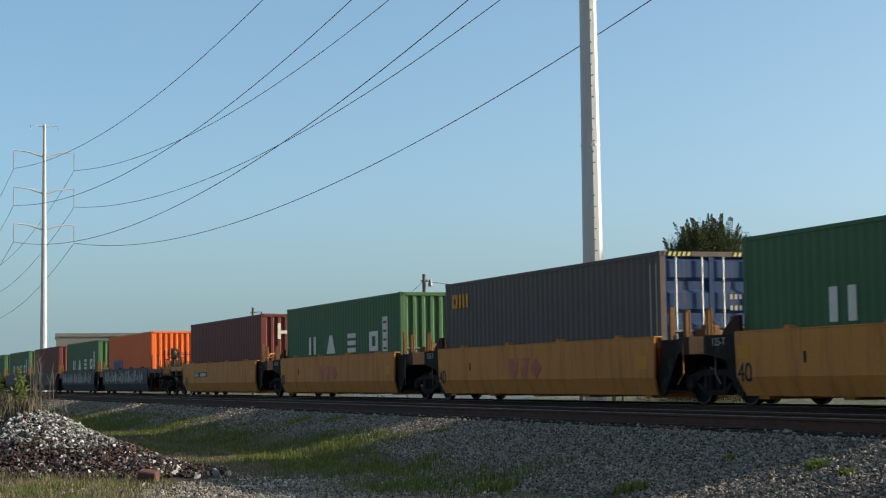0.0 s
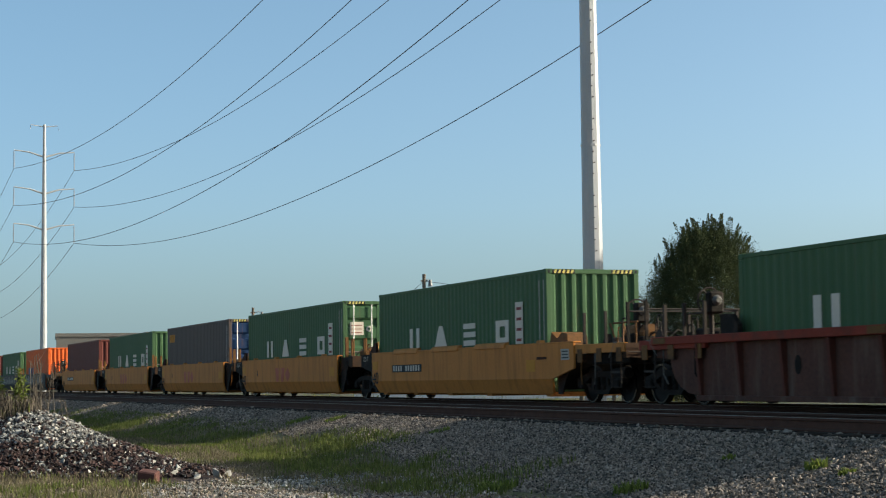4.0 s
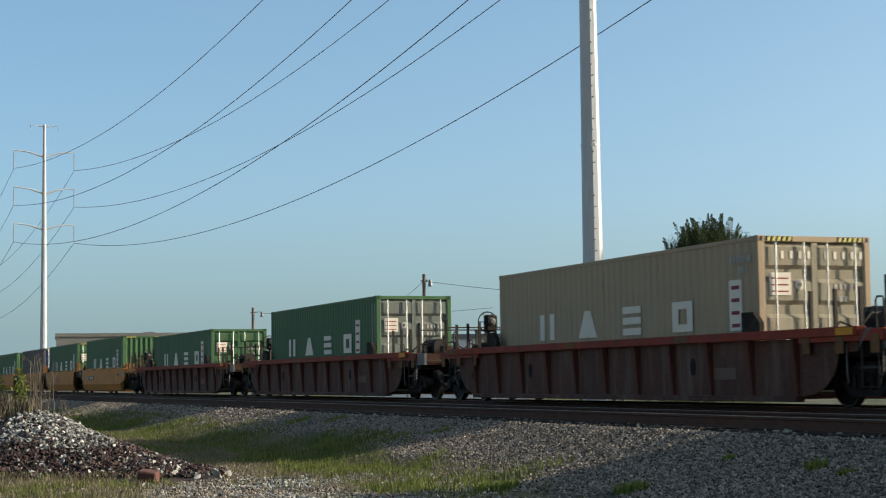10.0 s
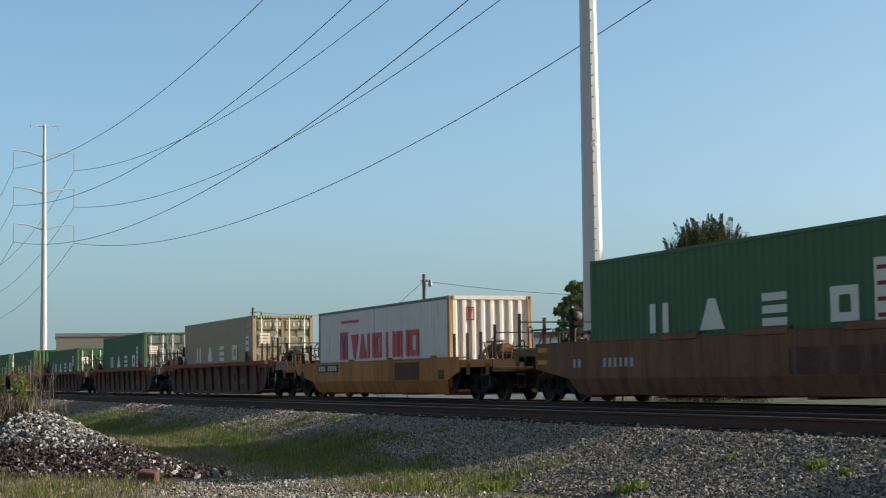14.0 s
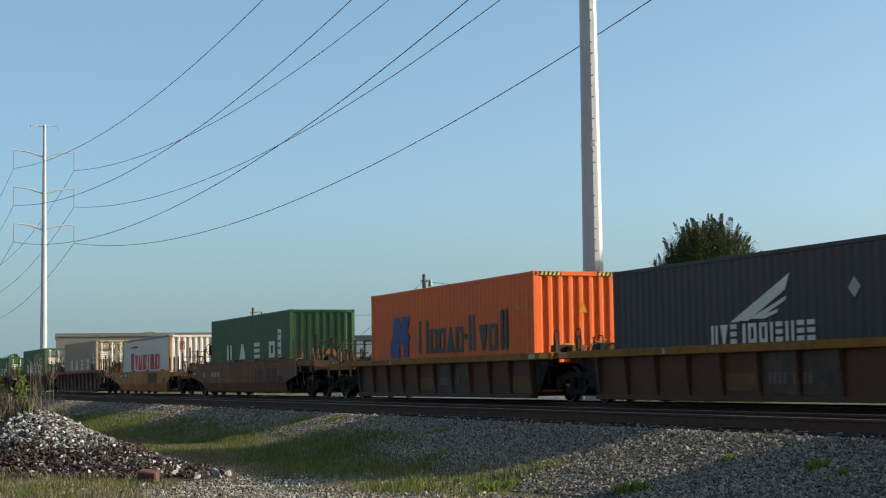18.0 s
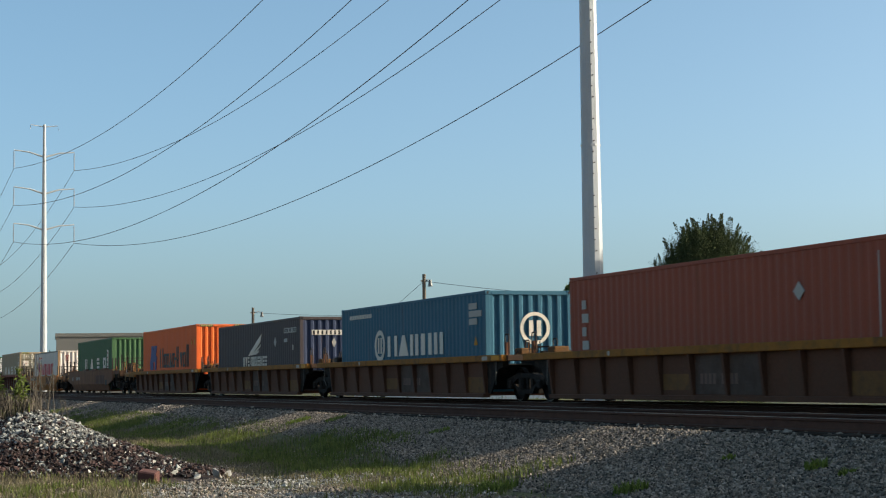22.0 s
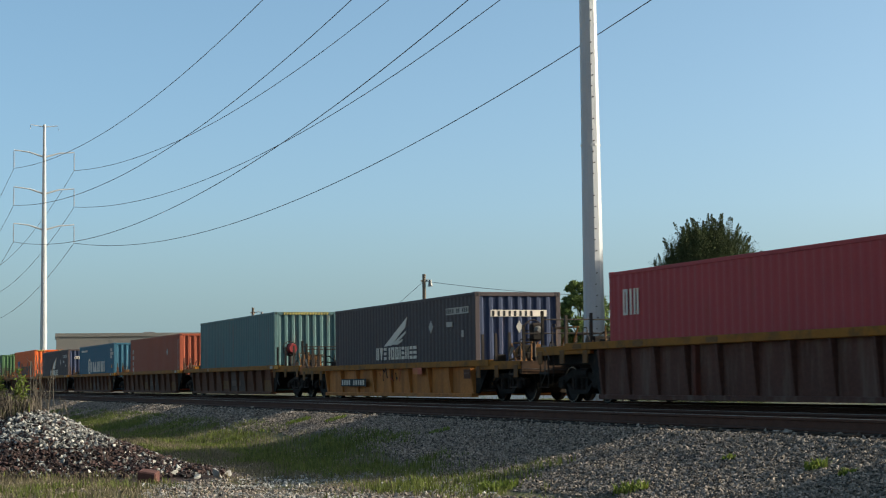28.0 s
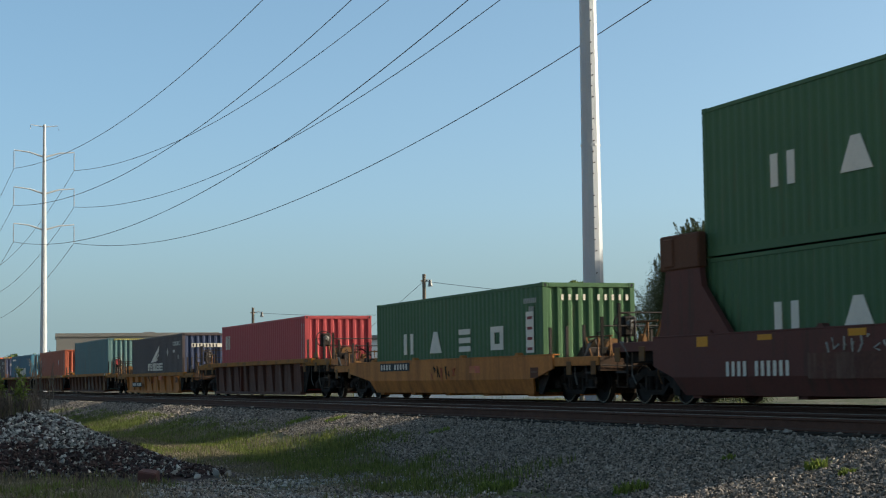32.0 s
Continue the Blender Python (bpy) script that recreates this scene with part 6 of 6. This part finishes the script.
def mound_brush():
    """Matted dead weeds along the mound's brow."""
    rnd = random.Random(52)
    pts, hs = [], []
    while len(pts) < 5200:
        x, y = rnd.uniform(-33.0, -29.9), rnd.uniform(2.4, 4.1)
        if y < -0.131 * x + 0.12 * patch(x, y, 2.0, 5) and y > -0.095 * x:
            pts.append((x, y, land(x, y) - 0.02))
            hs.append(rnd.uniform(0.15, 0.5) * (1.1 if y < 3.5 else 0.75))
    tagged(new("dry_brush", blades_mesh("dry_brush", pts, hs, "weed_stem", 53, 0.006, 0.6)), "matted brown dead weeds on the mound", "weeds", kind="stuff")


mound_brush()
rw = random.Random(77)
for k in range(24):
    tall_weed(-30.7 + rw.uniform(-0.35, 0.3), 3.97 + rw.uniform(-0.26, 0.24) + (0.5 if k % 7 == 0 else 0.0), rw.uniform(0.5, 1.12) * (0.7 if k % 7 == 0 else 1.0), 100 + k, False)
for k in range(4):
    tall_weed(-30.6 + rw.uniform(-0.4, 0.3), 3.5 + rw.uniform(-0.2, 0.25), rw.uniform(0.4, 0.8), 200 + k, True)


# ---- trees ----
def leaf_cloud(clumps, per, size, seed, upward=0.0):
    """Small pointed leaves round many clump centres (x, y, z, radius, height)."""
    rng = np.random.default_rng(seed)
    cl = np.asarray(clumps)
    n = len(cl) * per
    c = np.repeat(cl, per, axis=0)
    u = rng.normal(0, 1, (n, 3))
    u /= np.linalg.norm(u, axis=1)[:, None]
    rad = rng.uniform(0.35, 1.0, n) ** 0.6
    p = c[:, :3] + u * rad[:, None] * np.stack([c[:, 3], c[:, 3], c[:, 4]], 1)
    d = u * 0.6 + rng.normal(0, 0.6, (n, 3)) + np.array([0, 0, upward])
    d /= np.linalg.norm(d, axis=1)[:, None]
    e = np.cross(d, rng.normal(0, 1, (n, 3)))
    e /= np.linalg.norm(e, axis=1)[:, None]
    s = (size * rng.uniform(0.6, 1.4, n))[:, None]
    v = np.stack([p - d * s, p + e * s * 0.38, p + d * s * 1.2, p - e * s * 0.38], 1)
    f = (np.array([(0, 1, 2), (0, 2, 3)])[None] + (np.arange(n) * 4)[:, None, None]).reshape(-1, 3)
    return v.reshape(-1, 3), f


def tree(base, height, width, label, mat, seed, clumps=150, per=90, leaf=0.09, trunk_r=0.16, cone=False, group="trees behind the railway"):
    rnd = random.Random(seed)
    t = empty("tree", pose(*base), label, "tree", group)
    stem = [Vector((0, 0, -0.1)), Vector((0.05, 0.03, height * 0.3)), Vector((-0.05, 0.05, height * 0.6)), Vector((0.05, 0, height * 0.88))]
    tr = part("trunk", tube(stem, trunk_r, 9, trunk_r * 0.25), "bark", t, "tapered trunk")
    cl = []
    for k in range(clumps):
        h = rnd.random() ** (1.0 if cone else 0.8)
        a = rnd.uniform(0, 2 * math.pi)
        if cone:
            prof = math.sqrt(max(0.02, 1 - (max(0, h - 0.25) / 0.75) ** 2.2)) * (0.9 + 0.1 * min(1, h * 4))
        else:
            prof = math.sin(math.pi * (0.12 + 0.8 * h)) ** 0.6
        r = width / 2 * prof * (rnd.uniform(0.58, 0.9) * (1 + 0.38 * noise.noise((2.2 * math.cos(a), 2.2 * math.sin(a), h * 5))) if cone else rnd.uniform(0.5, 1.0) * (1 + 0.18 * math.sin(3 * a + seed)))
        low = 0.08 if cone else 0.28
        z = height * (low + ((0.89 if cone else 0.97) - low) * h)
        rr = width * rnd.uniform(0.055, 0.11)
        cl.append((r * math.cos(a), r * math.sin(a), z, rr, rr * (1.5 if cone else 0.9)))
        if k % 10 == 0 and h < 0.85:
            b = Vector((0, 0, max(0.3, z - 0.25 * height)))
            q = Vector((r * math.cos(a), r * math.sin(a), z)) * 0.92
            part("limb", tube([b, b.lerp(q, 0.5) + Vector((0, 0, 0.08 * height)), q], trunk_r * 0.32, 5, 0.015), "bark", t)
    if cone:
        sprays = []
        for k in range(170):
            # feathery sprays that stand out of the outline
            a = rnd.uniform(0, 2 * math.pi)
            q0 = rnd.uniform(0.05, 0.98)
            r = width / 2 * q0 * 0.85
            z0 = height * (0.2 + 0.70 * max(0.0, 1 - q0 ** 2.2) ** 0.5) - 0.3
            tilt = rnd.uniform(0.1, 0.45) * (0.2 + q0)
            long = rnd.uniform(0.7, 1.75)
            bend = rnd.uniform(-0.1, 0.4)
            for q in range(14):
                s = q / 13
                d = tilt * long * s
                sprays.append((r * math.cos(a) + d * math.cos(a) + bend * s * s, r * math.sin(a) + d * math.sin(a) - 0.35 * bend * s ** 3, z0 + long * s * (1 - 0.28 * s * s), 0.17 * (1 - s) + 0.02, 0.15 * (1 - s) + 0.025))
    v, f = leaf_cloud(cl, per, leaf, seed, 0.55 if cone else 0.1)
    if cone:
        v2, f2 = leaf_cloud(sprays, 30, 0.024, seed + 1, 0.4)
        v, f = np.concatenate([v, v2]), np.concatenate([f, f2 + len(v)])
    place("crown", tri_mesh("crown", v, f, mat), t, "dense crown of small leaves")
    return t


tree((-52.88, 30.4, -0.8), 7.0, 5.5, "dense dark green juniper beside the power pole", "juniper", 3, 950, 400, 0.025, 0.2, True)
tree((-76.7, 36.75, -0.8), 6.2, 2.7, "light green broadleaf tree behind the power pole", "leaf", 5, 120, 120, 0.1, 0.12)
tree((-76.0, 38.2, -0.8), 5.2, 2.4, "thin young tree near the pale building", "leaf", 6, 26, 50, 0.11, 0.1)
tree((-75.8, 38.6, -0.8), 3.7, 2.2, "low leafy shrub near the pale building", "leaf", 7, 22, 40, 0.11, 0.08)


def far_woods():
    rnd = random.Random(4)
    cl = []
    for k in range(420):
        u = rnd.random()
        x, y = -430 + rnd.uniform(-25, 25), -40 + 150 * u
        top = 7.5 + 3.0 * patch(u * 40, 0.0, 0.6, 2) + 2.0 * patch(u * 200, 0.0, 0.7, 2)
        z = top * rnd.random() ** 0.5
        r = rnd.uniform(0.9, 2.2)
        cl.append((x, y, z - 0.8, r, r * 0.8))
    v, f = leaf_cloud(cl, 70, 0.55, 9)
    tagged(new("far_woods", tri_mesh("far_woods", v, f, "far_leaf")), "distant line of dark green trees", "woods", kind="stuff")


far_woods()


# ---- buildings and street lamps ----
def hall(centre, along, length, depth, height, wall, label, windows, roof_lip=0.35, unit=None, ribs=0):
    """A flat-roofed hall: walls with thickness, roof slab with lip, doors and windows set in."""
    m = pose(*centre, 0, 0, along)
    b = empty("building", m, label, "building")
    L, D = length / 2, depth / 2
    part("wall", box(-L, L, -D, -D + 0.3, 0, height), wall, b, "front wall")
    part("wall", box(-L, L, D - 0.3, D, 0, height), wall, b, "rear wall")
    part("wall", box(-L, -L + 0.3, -D + 0.3, D - 0.3, 0, height), wall, b, "end wall")
    part("wall", box(L - 0.3, L, -D + 0.3, D - 0.3, 0, height), wall, b, "end wall")
    part("roof", box(-L - 0.15, L + 0.15, -D - 0.15, D + 0.15, height, height + roof_lip), "roof_grey" if wall == "grey_wall" else wall, b, "flat roof with raised edge")
    if ribs:
        rib = cached(("pilaster", height), lambda: box(-0.12, 0.12, -0.06, 0.0, 0.0, height - 0.02), wall)
        for k in range(ribs + 1):
            place("pilaster", rib, b, "", pose(-L + 0.15 + (length - 0.3) * k / ribs, -D - 0.002, 0))
    for k in range(windows):
        x = -L + length * (k + 0.5) / windows
        w = part("window", box(x - 0.75, x + 0.75, -D - 0.05, -D - 0.004, 1.1, 2.2), "lamp_white", b, "white window frame")
        part("pane", box(x - 0.66, x + 0.66, -D - 0.056, -D - 0.05, 1.18, 2.12), "dark_glass", w, "dark pane")
    if unit is not None:
        part("roof_unit", box(unit - 0.8, unit + 0.8, -1.0, 1.0, height + roof_lip, height + roof_lip + 0.35, 0.05), "roof_grey", b, "low roof ventilation unit")
    return b


hall((-251.0, 47.0, -0.8), 82, 23.0, 16.0, 8.1, "tan_wall", "tan flat-roofed warehouse far behind the railway", 0, 0.5, 2.0, 3)
hall((-103.5, 42.5, -0.8), 70, 17.0, 6.0, 3.95, "grey_wall", "low pale grey building behind the railway", 3, 0.3)


def street_lamp(base, height, arm, label):
    s = empty("street_lamp", pose(*base), label, "street lamp", "street lamps on timber poles")
    part("pole", tube([(0, 0, -0.2), (0.02, 0, height * 0.5), (0, 0, height)], 0.17, 8, 0.12), "timber", s, "timber pole")
    a = Vector(arm)
    part("bracket", tube([(0, 0, height - 0.6), (a.x * 0.5, a.y * 0.5, height - 0.35), (a.x, a.y, height - 0.42)], 0.035, 6), "galv", s, "curved bracket")
    part("lamp_head", tube([(a.x, a.y, height - 0.38), (a.x, a.y, height - 0.72), (a.x, a.y, height - 0.82)], 0.09, 10, 0.19), "lamp_grey", s, "grey metal lamp head")
    part("crossarm", box(-0.06, 0.06, -0.22, 0.22, height - 0.5, height - 0.4), "timber", s, "short crossarm")
    return Vector(base) + Vector((0, 0, height - 0.45))


l1 = street_lamp((-105.03, 38.9, -0.8), 8.35, (0.15, 0.38, 0), "street lamp on a dark timber pole")
l2 = street_lamp((-145.2, 37.6, -0.8), 7.9, (0.25, 0.75, 0), "distant street lamp on a timber pole")
wire(l1, (-84.0, 52.0, 5.2), 0.5, 0.014, "service_wire", "thin service wire from the lamp pole")
wire(l2, (-120.0, 50.0, 6.0), 0.4, 0.014, "service_wire", "thin service wire from the lamp pole")
wire(l1, (-112.0, 35.8, 3.0), 0.05, 0.014, "guy_wire", "thin stay wire of the lamp pole")


# ---- movement ----
def motions():
    times = [0, 4, 8, 12, 16, 20, 24, 28, 32]
    for ob, x0, y, z in ROLLING:
        walk(ob, [(t, pose(x0 - run(t), y, z)) for t in times])
    steps = [k / 15 for k in range(481)]
    for ob, x in SPINNING:
        walk(ob, [(min(t, 32.0), pose(x, 0, 0.42, 0, -math.degrees(run(t) / 0.42) % 360, 0)) for t in steps])


motions()
